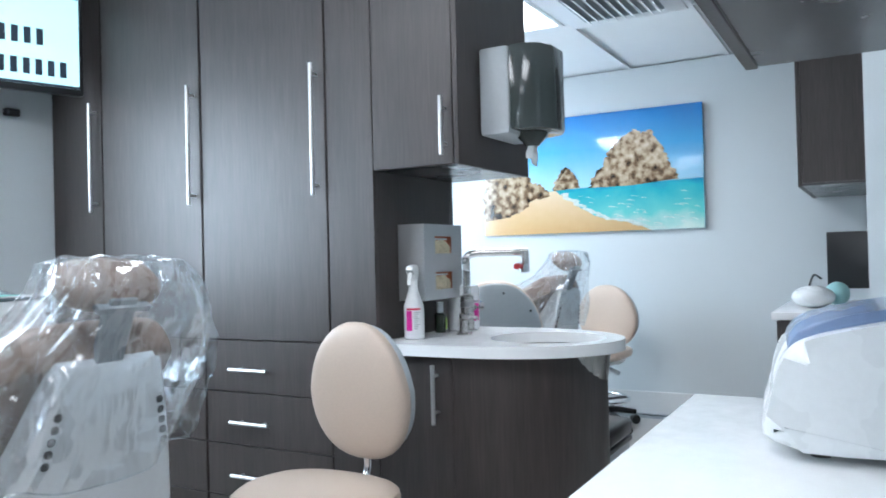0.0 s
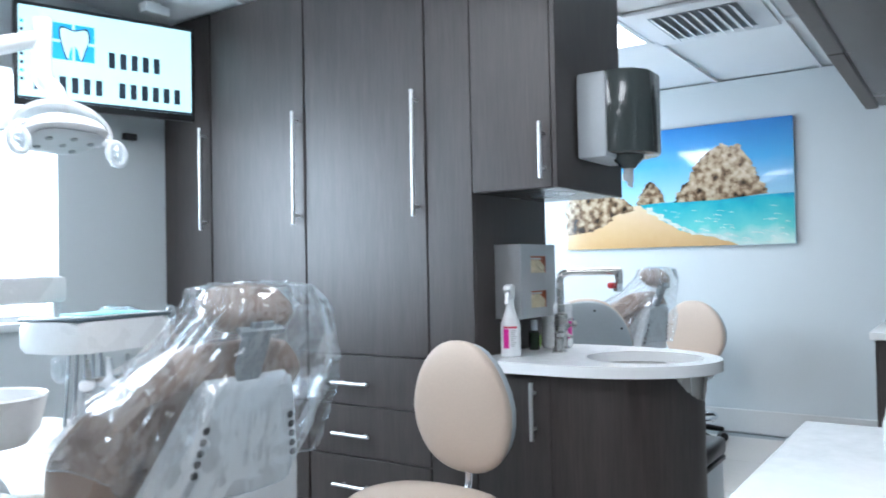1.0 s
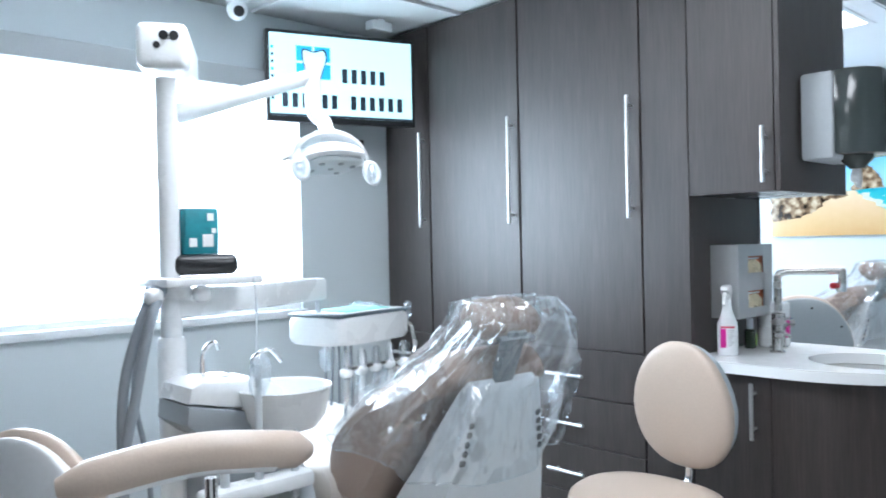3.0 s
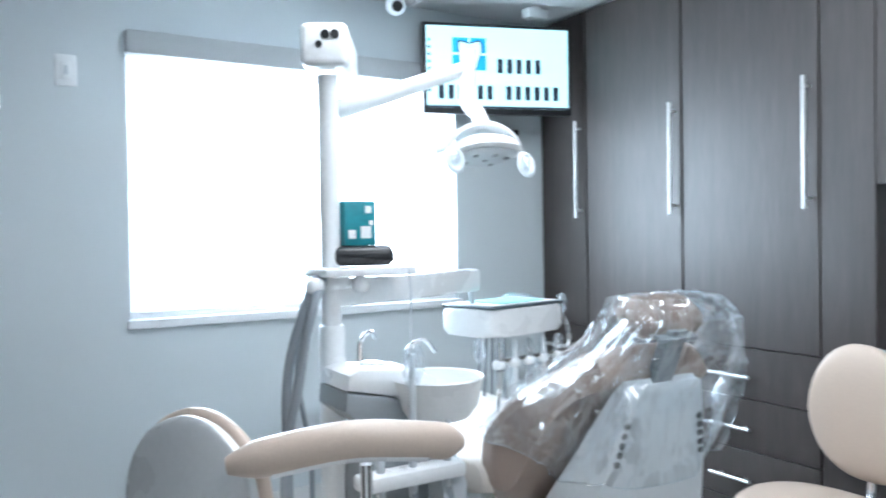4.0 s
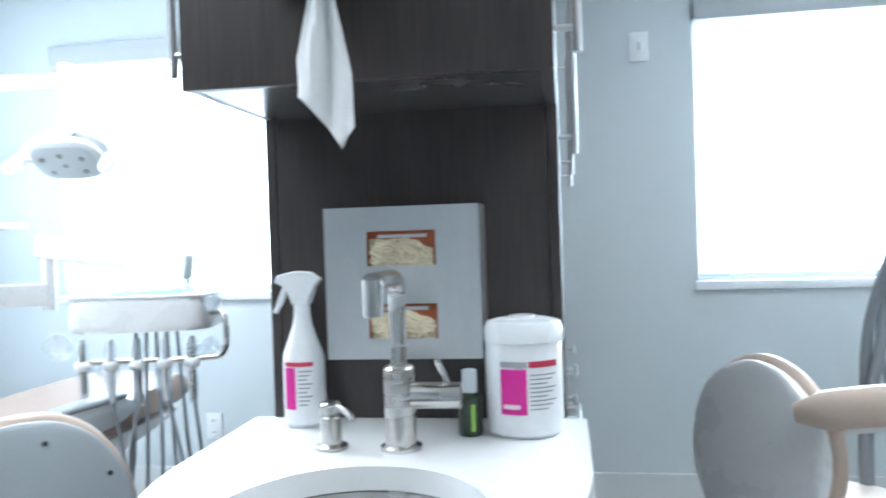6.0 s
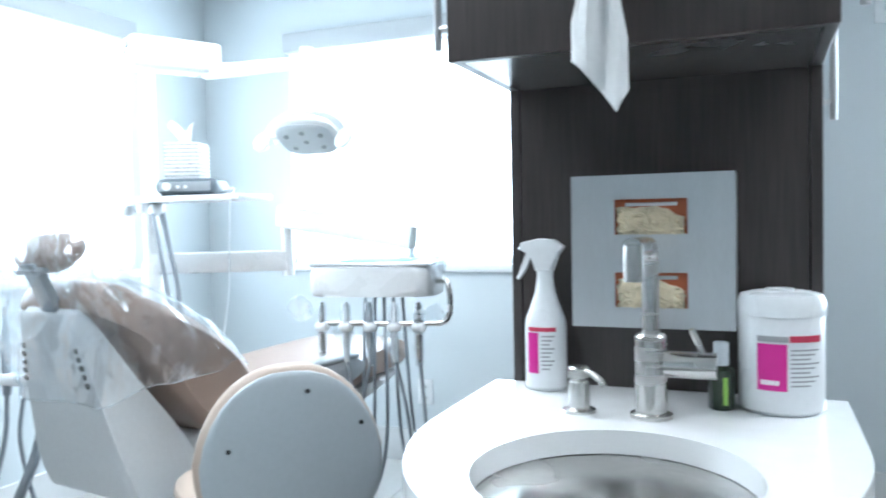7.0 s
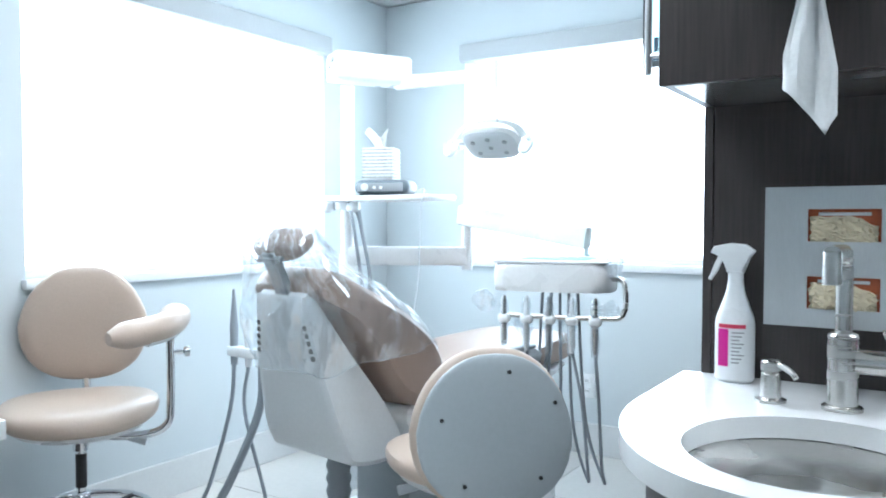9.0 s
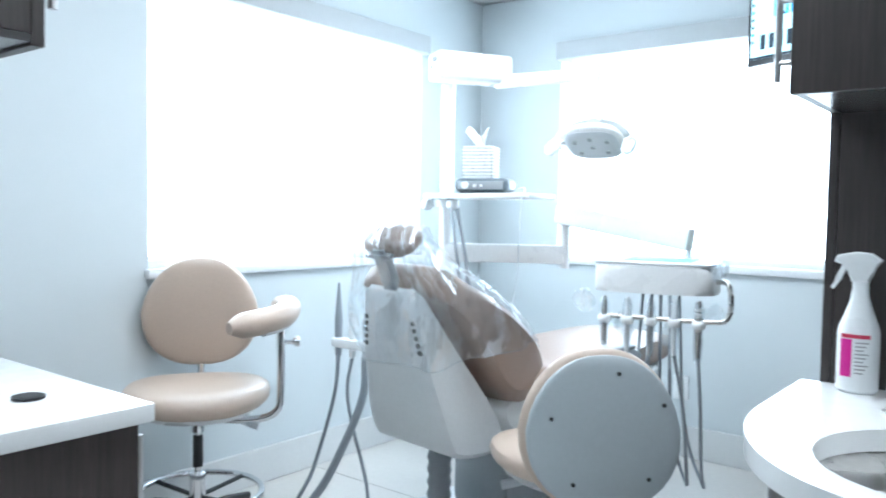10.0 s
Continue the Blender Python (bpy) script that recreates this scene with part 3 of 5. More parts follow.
def faucet(x, y, tip, high=0.262, valve=False):
    """A square-shouldered swivel tap; tip is where the spout ends, from the base."""
    f = thing("faucet", "brushed stainless kitchen faucet with a swung spout and side lever", "faucet", at=(x, y, COUNTER))
    part("base_ring", lathe(bmesh.new(), [(0.033, 0), (0.033, 0.006), (0.028, 0.009)]), STEEL, f)
    part("body", lathe(bmesh.new(), [(0.025, 0.006), (0.025, 0.128), (0.021, 0.132)]), STEEL, f)
    tx, ty = tip
    pts = bend([(0, 0, 0.13), (0, 0, high - 0.05), (0, 0, high - 0.020), (tx * 0.10, ty * 0.10, high - 0.003), (tx * 0.3, ty * 0.3, high), (tx, ty, high)], 6)
    part("spout", tube(bmesh.new(), pts, 0.0138, 16), STEEL, f)
    part("nozzle", bar(bmesh.new(), (tx * 0.96, ty * 0.96, high + 0.004), (tx * 0.96, ty * 0.96, high - 0.048), 0.0148, 16), STEEL, f)
    lv = part("lever", bar(bmesh.new(), (0.02, 0, 0.085), (0.098, 0.0, 0.085), 0.021, 16), STEEL, f)
    part("lever_pin", bar(bmesh.new(), (0.080, 0, 0.098), (0.062, -0.006, 0.142), 0.005, 8), STEEL, lv)
    if valve:
        part("eyewash_valve", bar(bmesh.new(), (tx * 0.95, ty * 0.95, high - 0.046), (tx * 0.95, ty * 0.95, high - 0.075), 0.018, 12), CHROME, f)
        part("valve_knob", pillow(bmesh.new(), 0.02, 0.012, 0.012, m=pose(tx * 0.95 - 0.03, ty * 0.95 + 0.015, high - 0.052), nu=14, nv=8), RED, f, "red plastic valve knob")
    return f


faucet(-0.258, -0.205, (-0.006, -0.135), 0.272)
faucet(2.86, -0.128, (0.10, -0.20), 0.285, True)


def soap_pump(x, y):
    s = thing("soap_pump", "brushed steel built-in soap dispenser", "soap dispenser", at=(x, y, COUNTER))
    part("base", lathe(bmesh.new(), [(0.027, 0), (0.027, 0.005), (0.018, 0.009), (0.0165, 0.05), (0.012, 0.055)]), STEEL, s)
    part("cap", lathe(bmesh.new(), [(0.0175, 0.056), (0.0175, 0.072), (0.014, 0.075), (0, 0.075)], seg=20), STEEL, s)
    part("spout", tube(bmesh.new(), bend([(0, 0, 0.066), (0.018, -0.010, 0.067), (0.036, -0.022, 0.060), (0.046, -0.028, 0.050)], 5), 0.0055, 10), STEEL, s)


soap_pump(-0.373, -0.205)
soap_pump(2.745, -0.175)


def spray_bottle(x, y, turn, size=1.10, head=0):
    b = thing("spray_bottle", "white plastic spray bottle with a magenta printed label", "spray bottle", "spray bottles", at=(x, y, COUNTER), turn=turn)
    part("bottle", lathe(bmesh.new(), [(0.036, 0), (0.042, 0.006), (0.042, 0.105), (0.040, 0.118), (0.030, 0.140), (0.020, 0.165), (0.0165, 0.185), (0.0165, 0.215)], seg=30, sy=0.82), WHITE, b)
    h = part("trigger_head", prism(bmesh.new(), [(-0.052, 0.236), (-0.045, 0.248), (-0.01, 0.254), (0.02, 0.252), (0.040, 0.240), (0.034, 0.232), (0.020, 0.220), (0.0175, 0.200), (-0.0175, 0.200), (-0.020, 0.222), (-0.035, 0.230)], -0.0155, 0.0155, "y", 0.004), WHITE, b)
    part("trigger", prism(bmesh.new(), [(-0.026, 0.226), (-0.038, 0.229), (-0.047, 0.205), (-0.058, 0.187), (-0.052, 0.184), (-0.038, 0.203)], -0.007, 0.007, "y", 0.002), WHITE, h)
    # label: thin shells on the front
    def curved(nm, a0, a1, z0, z1, r, m):
        n = 8
        pts = [(r * math.cos(a0 + (a1 - a0) * k / n), 0.82 * r * math.sin(a0 + (a1 - a0) * k / n)) for k in range(n + 1)]
        pts += [((r + 0.0006) * math.cos(a1 - (a1 - a0) * k / n), 0.82 * (r + 0.0006) * math.sin(a1 - (a1 - a0) * k / n)) for k in range(n + 1)]
        return part(nm, prism(bmesh.new(), pts, z0, z1), m, b)
    A = -math.pi / 2
    curved("label_block", A - 0.75, A - 0.15, 0.030, 0.098, 0.0425, MAGENTA)
    curved("label_title_bar", A - 0.72, A + 0.70, 0.100, 0.107, 0.0425, REDINK)
    for k in range(9):
        curved("label_text_bar", A + 0.0, A + 0.62 - 0.12 * (k % 3), 0.091 - 0.0068 * k, 0.0935 - 0.0068 * k, 0.0425, GREYINK)
    h.matrix_basis = pose(0, 0, 0, 0, 0, head)
    b.scale = (size * 0.84, size * 0.84, size)
    return b


spray_bottle(-0.468, -0.052, 0)
spray_bottle(SEP - W + 0.115, -0.075, -62, 0.98, 75)


def wipes(x, y, turn, s=1.0):
    c = thing("wipes_canister", "white plastic disinfectant wipes canister with a magenta label", "canister", "wipes canisters", at=(x, y, COUNTER), turn=turn)
    part("tub", lathe(bmesh.new(), [(0.058 * s, 0), (0.064 * s, 0.006), (0.064 * s, 0.150 * s), (0.061 * s, 0.155 * s)], seg=36), WHITE, c)
    lid = part("lid", lathe(bmesh.new(), [(0.066 * s, 0.152 * s), (0.066 * s, 0.172 * s), (0.060 * s, 0.184 * s), (0.045 * s, 0.188 * s), (0.0, 0.188 * s)], seg=36), WHITE, c)
    part("cap", lathe(bmesh.new(), [(0.022 * s, 0.187 * s), (0.022 * s, 0.192 * s), (0.0, 0.193 * s)], (0, 0.01, 0), 20), WHITE, lid)

    def curved(nm, a0, a1, z0, z1, m):
        n, r = 8, 0.0645 * s
        pts = [(r * math.cos(a0 + (a1 - a0) * k / n), r * math.sin(a0 + (a1 - a0) * k / n)) for k in range(n + 1)]
        pts += [((r + 0.0006) * math.cos(a1 - (a1 - a0) * k / n), (r + 0.0006) * math.sin(a1 - (a1 - a0) * k / n)) for k in range(n + 1)]
        part(nm, prism(bmesh.new(), pts, z0 * s, z1 * s), m, c)
    A = -math.pi / 2
    curved("label_block", A - 0.70, A - 0.02, 0.040, 0.112, MAGENTA)
    curved("label_title_bar", A - 0.70, A + 0.0, 0.115, 0.124, GREYINK)
    curved("label_title_bar", A + 0.03, A + 0.85, 0.115, 0.125, REDINK)
    curved("label_logo_bar", A - 0.62, A - 0.2, 0.049, 0.056, PAPER)
    for k in range(9):
        curved("label_text_bar", A + 0.06, A + 0.80 - 0.14 * (k % 3), 0.102 - 0.0068 * k, 0.1042 - 0.0068 * k, GREYINK)
    return c


wipes(-0.068, -0.085, 8, 1.02)
wipes(SEP - 0.10, -0.02 - 0.07, 10, 0.9)


def small_bottle(x, y):
    b = thing("pump_bottle", "small dark green bottle with a grey cap", "bottle", at=(x, y, COUNTER))
    part("flask", lathe(bmesh.new(), [(0.019, 0), (0.021, 0.003), (0.021, 0.065), (0.012, 0.072)], seg=24), BOTTLE, b)
    part("cap", lathe(bmesh.new(), [(0.0125, 0.072), (0.0125, 0.108), (0.010, 0.110), (0, 0.110)], seg=20), GREYSHELL, b)
    part("label_bar", newbox(0.004, 0.011, -0.0225, -0.0205, 0.010, 0.055, 0.001), LIMEINK, b)


small_bottle(-0.158, -0.115)
small_bottle(SEP - 0.21, -0.05)

# ---- corridor worktops ----


def corridor_unit(x0, x1, yf, top_x0, top_x1, yu, name, end_white=True):
    yb = -1.739
    c = thing("base_cabinet", "dark laminate base cabinet along the passage", "cabinet", name)
    part("body", newbox(x0 + 0.02, x1 - 0.02, yb, yf - 0.04, FLOOR + 0.08, PASS - 0.037), WOOD, c)
    part("plinth", newbox(x0 + 0.04, x1 - 0.04, yb, yf - 0.10, FLOOR, FLOOR + 0.08), WOODIN, c)
    n = max(1, round((x1 - x0) / 0.5))
    for k in range(n):
        a, b = x0 + 0.022 + (x1 - x0 - 0.044) * k / n, x0 + 0.022 + (x1 - x0 - 0.044) * (k + 1) / n
        d = part("door", newbox(a + 0.002, b - 0.002, yf - 0.039, yf - 0.021, FLOOR + 0.085, PASS - 0.042, 0.0015, 1), WOOD, c)
        pull(None, (b - 0.05, yf - 0.021, 0.66), (b - 0.05, yf - 0.021, 0.84), (0, 0.03, 0), d)
    single("worktop", newbox(x0, x1, yb, yf, PASS - 0.036, PASS, 0.004), QUARTZ, "white quartz worktop along the passage", "worktop", name)
    u = thing("wall_cabinet", "dark laminate wall cabinet with a grey underside", "cabinet", name)
    part("body", newbox(top_x0, top_x1, yb, yu - 0.02, UPPER + 0.012, CEIL - 0.003), WOOD, u)
    part("underside", newbox(top_x0, top_x1, yb, yu - 0.02, UPPER, UPPER + 0.011), UNDER, u, "grey melamine underside")
    n = max(1, round((top_x1 - top_x0) / 0.45))
    for k in range(n):
        a, b = top_x0 + (top_x1 - top_x0) * k / n, top_x0 + (top_x1 - top_x0) * (k + 1) / n
        d = part("door", newbox(a + 0.0015, b - 0.0015, yu - 0.019, yu, UPPER - 0.004, CEIL - 0.006, 0.0015, 1), WOOD, u)
        hx = b - 0.045 if k % 2 == 0 else a + 0.045
        pull(None, (hx, yu, UPPER + 0.06), (hx, yu, UPPER + 0.24), (0, 0.03, 0), d)


corridor_unit(0.83, 2.01, -1.10, 0.83, 1.66, -1.265, "passage cabinets east")
corridor_unit(XL + 0.002, -1.495, -0.965, XL + 0.002, -1.25, -1.277, "passage cabinets west")
corridor_unit(4.27, XP - 0.002, -1.0, 4.30, XP - 0.002, -1.13, "passage cabinets far")

# ---- dental chairs ----


def sweep_profile(bm, prof, half, taper=lambda y, z: 1.0, n=14, p=3.2, edge=0.74):
    """An outline in (y, z) widened to both sides of x = 0 with rounded edges."""
    cy = sum(q[0] for q in prof) / len(prof)
    cz = sum(q[1] for q in prof) / len(prof)
    rings = []
    for j in range(n + 1):
        t = -1 + 2 * j / n
        s = max(0.03, (1 - abs(t) ** p)) ** (1 / p)
        s = edge + 0.06 + (0.94 - edge) * s if abs(t) < 0.999 else edge
        ring = []
        for y, z in prof:
            yy, zz = cy + (y - cy) * s, cz + (z - cz) * s
            ring.append(bm.verts.new((t * half * taper(y, z), yy, zz)))
        rings.append(ring)
    k = len(prof)
    for a, b in zip(rings, rings[1:]):
        for i in range(k):
            bm.faces.new((a[i], a[(i + 1) % k], b[(i + 1) % k], b[i]))
    bm.faces.new(rings[0])
    bm.faces.new(rings[-1][::-1])
    bmesh.ops.recalc_face_normals(bm, faces=bm.faces)
    return bm


def closed(pts, n=5):
    """A smooth closed outline."""
    m = len(pts)
    out = []
    for i in range(m):
        a, b, c, d = (Vector((*pts[(i + k) % m], 0)) for k in (-1, 0, 1, 2))
        for k in range(n):
            t = k / n
            v = 0.5 * (2 * b + (c - a) * t + (2 * a - 5 * b + 4 * c - d) * t * t + (3 * b - a - 3 * c + d) * t ** 3)
            out.append((v.x, v.y))
    return out


def dental_chair(x, y, turn, toes, lift=0.0):
    c = thing("dental_chair", "tan vinyl dental chair with a white back shell, reclined", "dental chair", "dental chairs", at=(x, y, BASE + lift), turn=turn)
    back = closed([(-0.225, 0.945), (-0.175, 1.010), (-0.06, 0.96), (0.10, 0.875), (0.22, 0.77), (0.27, 0.67), (0.24, 0.585), (0.14, 0.565), (0.05, 0.62), (-0.05, 0.76), (-0.15, 0.885)])
    part("backrest", sweep_profile(bmesh.new(), back, 0.215, lambda a, b: 0.80 + 0.20 * min(1, max(0, (1.0 - b) / 0.25))), TAN, c, "tan vinyl backrest cushion")
    shell = [(-0.244, 0.91), (-0.232, 0.932), (-0.200, 0.928), (-0.090, 0.76), (0.02, 0.60), (0.08, 0.47), (0.04, 0.43), (-0.10, 0.44), (-0.150, 0.49), (-0.212, 0.72)]
    sh = part("back_shell", sweep_profile(bmesh.new(), closed(shell, 4), 0.185, lambda a, b: 0.60 + 0.40 * min(1, max(0, (0.93 - b) / 0.42)), 24, 7, 0.93), SHELLW, c, "white moulded back shell")
    for s in (-1, 1):
        for k in range(5):
            t = k / 4
            part("vent_dot", pillow(bmesh.new(), 0.008, 0.006, 0.008, m=pose(s * (0.106 + 0.018 * t), -0.234 + 0.014 * t, 0.845 - 0.085 * t, 20, 0, 0), nu=12, nv=6), DOT, sh)
    part("neck_bar", prism(bmesh.new(), [(-0.285, 1.050), (-0.265, 1.066), (-0.195, 0.905), (-0.218, 0.895)], -0.028, 0.028, "x", 0.003), GREYMID, c, "grey steel headrest bar")
    part("headrest", pillow(bmesh.new(), 0.108, 0.060, 0.042, 2.8, 2.3, pose(0, -0.226, 1.080, 36, 0, 0)), TAN, c, "tan vinyl headrest")
    part("headrest_clamp", prism(bmesh.new(), [(-0.288, 1.036), (-0.280, 1.026), (-0.235, 1.052), (-0.240, 1.065)], -0.055, 0.055, "x", 0.004), GREYMID, c, "grey headrest clamp")
    seat = closed([(0.16, 0.60), (0.20, 0.675), (0.40, 0.665), (0.70, 0.690), (0.98, 0.705), (1.10, 0.685), (1.12, 0.63), (1.02, 0.60), (0.70, 0.595), (0.35, 0.57)])
    part("seat", sweep_profile(bmesh.new(), seat, 0.27, lambda a, b: 1.0 - 0.32 * min(1, max(0, (a - 0.5) / 0.6))), toes, c, "pale vinyl seat and leg rest")
    part("seat_shell", sweep_profile(bmesh.new(), closed([(0.10, 0.50), (0.14, 0.59), (0.55, 0.575), (0.95, 0.60), (1.0, 0.57), (0.6, 0.48), (0.3, 0.42)]), 0.20), WHITE, c)
    for s in (-1, 1):
        arm = part("armrest", prism(bmesh.new(), closed([(0.20, 0.52), (0.19, 0.60), (0.25, 0.695), (0.34, 0.715), (0.56, 0.715), (0.60, 0.69), (0.56, 0.655), (0.36, 0.63), (0.29, 0.56)], 4), s * 0.30 - 0.034, s * 0.30 + 0.034, "x", 0.012), GREYSHELL, c, "pale grey moulded armrest")
        part("armrest_pad", pillow(bmesh.new(), 0.036, 0.150, 0.014, 3.5, 2.6, pose(s * 0.30, 0.44, 0.722)), GREYMID, arm, "grey armrest pad")
    part("lift_column", newbox(-0.13, 0.13, 0.16, 0.50, 0.16, 0.46, 0.03), GREYMID, c)
    part("floor_plate", newbox(-0.24, 0.24, 0.0, 0.85, FLOOR - BASE - lift, 0.17, 0.025), WHITE, c)
    part("bellows", tube(bmesh.new(), [(0.0, -0.02, 0.09 + 0.02 * k) for k in range(18)], 0.04, 14, [0.040 if k % 2 else 0.034 for k in range(18)]), HOSE, c)
    return c


dental_chair(1.335, 0.07, -4, PALEV)
dental_chair(-1.668, 0.153, -8.5, TAN, 0.022)


def chair_cover(x, y, turn, big, seed, lift=0.0):
    """A loose clear plastic bag over headrest and backrest, crinkled, open at the bottom."""
    t = thing("chair_cover", "clear crinkled plastic bag pulled over the chair's headrest and back", "plastic cover", "chair covers", at=(x, y, BASE + lift), turn=turn)
    bm = bmesh.new()
    rnd = random.Random(seed)
    ph = [rnd.uniform(0, 6.28) for _ in range(8)]
    # level slices from the closed top to the open hem: height, rear y, front y, half width, slack on the +x side
    spec = [(1.132, -0.262, -0.205, 0.085, 0.01), (1.124, -0.292, -0.175, 0.112, 0.025), (1.075, -0.308, -0.150, 0.122, 0.060), (1.01, -0.290, -0.085, 0.150, 0.085),
            (0.945, -0.272, 0.025, 0.195, 0.080), (0.875, -0.275, 0.130, 0.222, 0.050), (0.80, -0.265, 0.218, 0.232, 0.018), (0.735, -0.250, 0.278, 0.232, 0.0)]
    rows, nu = 34, 92
    rings = []
    for j in range(rows + 1):
        f = j / rows * (len(spec) - 1)
        i = min(int(f), len(spec) - 2)
        a, b = Vector(spec[i][:4]), Vector(spec[i + 1][:4])
        z, y0, y1, hx = a.lerp(b, f - i)
        slack = (spec[i][4] + (spec[i + 1][4] - spec[i][4]) * (f - i)) * big
        cy, hy = (y0 + y1) / 2, (y1 - y0) / 2
        ring = []
        for k in range(nu):
            u = 2 * math.pi * (k + 0.5 * (j % 2)) / nu
            cu, su = math.cos(u), math.sin(u)
            q = Vector((math.cos(u + 0.022 * j) * 2.2 + seed, math.sin(u + 0.022 * j) * 2.2, j * 0.022))
            # long pulled creases, then short crumples
            fold = 0.022 * (0.6 - abs(noise.noise(q * 1.3)) * 2) + 0.010 * (0.5 - abs(noise.noise(q * 3.1)) * 2) + 0.0035 * noise.noise(q * 6.5)
            fold *= min(1, j / 5) * (0.75 + 0.5 * big)
            px = (hx + fold) * math.copysign(abs(cu) ** 0.55, cu) + slack * max(0, cu) ** 0.6 * (1 - 0.35 * max(0, su))
            py = cy + (hy + fold) * math.copysign(abs(su) ** 0.62, su) - 0.35 * slack * max(0, cu)
            hem = (j / rows) ** 3 * (0.020 * math.sin(2 * u + ph[2]) + 0.010 * math.sin(7 * u + ph[3])) + 0.03 * big * max(0, cu) * (j / rows) ** 2
            jit = Vector((rnd.uniform(-1, 1), rnd.uniform(-1, 1), rnd.uniform(-1, 1))) * 0.0006
            ring.append(bm.verts.new(Vector((px, py, z + hem)) + jit))
        rings.append(ring)
    for j, (a, b) in enumerate(zip(rings, rings[1:])):
        for k in range(nu):
            k1 = (k + 1) % nu
            if j % 2:
                bm.faces.new((a[k], a[k1], b[k1]))
                bm.faces.new((a[k], b[k1], b[k]))
            else:
                bm.faces.new((a[k], a[k1], b[k]))
                bm.faces.new((a[k1], b[k1], b[k]))
    bm.faces.new(rings[0])
    hem_line = [v.co.copy() for v in rings[-1]]
    ob = part("film", bm, FILM, t, "clear crinkled polythene")
    ob.data.set_sharp_from_angle(angle=radians(16))
    sm = bmesh.new()
    tube(sm, [(-0.10 + 0.02 * k, -0.236 + 0.004 * math.sin(k), 1.131 + 0.003 * math.sin(k * 1.9)) for k in range(11)], 0.004, 6)
    part("seam", sm, FILM, t)
    part("hem", tube(bmesh.new(), [v for v in hem_line + hem_line[:1]], 0.0022, 6), FILM, t, "doubled hem of the film")
    return t


chair_cover(1.335, 0.07, -4, 0.75, 3)
chair_cover(-1.668, 0.153, -8.5, 0.25, 8, 0.022)

# ---- operator stools ----


def stool(x, y, turn, arm=0, low=0.0, lift=0.0, vinyl=None, plate=None, drop=0.0, slim=1.0, cant=0, back=0.215, twist=0, thick=0.036, label="", group="operator stools", pad=((0.262, -0.15, 0.825), (0.285, 0.05, 0.840), (0.235, 0.23, 0.836), (0.08, 0.33, 0.815)), stem=(0.262, 0.05)):
    """A round-backed operator stool. It faces +y locally; the back is at -y. arm: side of a curved body rest, 0 for none."""
    v = vinyl or BEIGE
    s = thing("operator_stool", label or "beige vinyl operator stool with a chrome post and footring", "stool", group, at=(x, y, BASE + lift), turn=turn)
    up = FLOOR - BASE - lift

    def dish(w):
        return Vector((w.x, w.y, w.z + 0.10 * (w.x * w.x) / 0.05 * 0.12 - 0.05 * max(0, w.y)))
    part("seat", pillow(bmesh.new(), 0.230, 0.210, 0.052, 2.3, 2.6, pose(0, 0, 0.525 - drop), 36, 14, dish), v, s, "beige vinyl seat cushion")
    part("seat_pan", lathe(bmesh.new(), [(0.05, 0.462 - drop), (0.17, 0.468 - drop), (0.195, 0.485 - drop), (0.185, 0.50 - drop)], seg=32), WHITE, s)

    def lobe(w):
        k = 1 - 0.16 * max(0, w.z / 0.185)
        return Vector((w.x * k, w.y + 0.35 * w.x * w.x, w.z))
    m = pose(0, -back, 0.730 - low, -6, cant, twist)
    part("backrest", pillow(bmesh.new(), 0.197 * slim, thick, 0.192 / slim ** 0.5, 3.4, 2.3, m, 44, 18, lobe), v, s, "rounded beige vinyl backrest")

    def flat(w):
        k = 1 - 0.16 * max(0, w.z / 0.185)
        return Vector((w.x * k, w.y + 0.35 * w.x * w.x, w.z))
    bk = part("back_plate", pillow(bmesh.new(), 0.186 * slim, 0.017, 0.180 / slim ** 0.5, 6, 2.3, m @ pose(0, -0.004 - thick, -0.002), 40, 16, flat), plate or PLATE, s, "pale grey plastic back plate with screws" if plate is None else "white plastic back plate, paled for veiling glare")
    for a, b in () if plate else ((0.03, 0.135), (-0.13, 0.03), (0.14, 0.06), (0.10, -0.11), (-0.08, -0.12)):
        part("screw", bar(bmesh.new(), m @ Vector((a, -0.052 + 0.35 * a * a, b)), m @ Vector((a, -0.0585 + 0.35 * a * a, b)), 0.005, 8), DARK, bk)
    part("back_bracket", tube(bmesh.new(), bend([(0, -0.05, 0.455), (0, -0.20, 0.462), (0, -0.240, 0.50), (0, -0.232, 0.585 - low)], 6), 0.013, 10), CHROME, s)
    part("gas_post", lathe(bmesh.new(), [(0.026, 0.10 + up), (0.026, 0.27), (0.022, 0.275), (0.0145, 0.276), (0.0145, 0.40), (0.024, 0.405), (0.024, 0.462)], seg=20), CHROME, s)
    part("post_sleeve", lathe(bmesh.new(), [(0.0165, 0.29), (0.0165, 0.395)], seg=16), DARK, s)
    ring = [(0.205 * math.cos(2 * math.pi * k / 40), 0.205 * math.sin(2 * math.pi * k / 40), 0.17 + up) for k in range(41)]
    part("footring", tube(bmesh.new(), ring, 0.0105, 10), CHROME, s)
    for k in range(4):
        a = math.pi / 4 + k * math.pi / 2
        part("ring_spoke", bar(bmesh.new(), (0.024 * math.cos(a), 0.024 * math.sin(a), 0.16 + up), (0.205 * math.cos(a), 0.205 * math.sin(a), 0.17 + up), 0.008, 8), DARK, s)
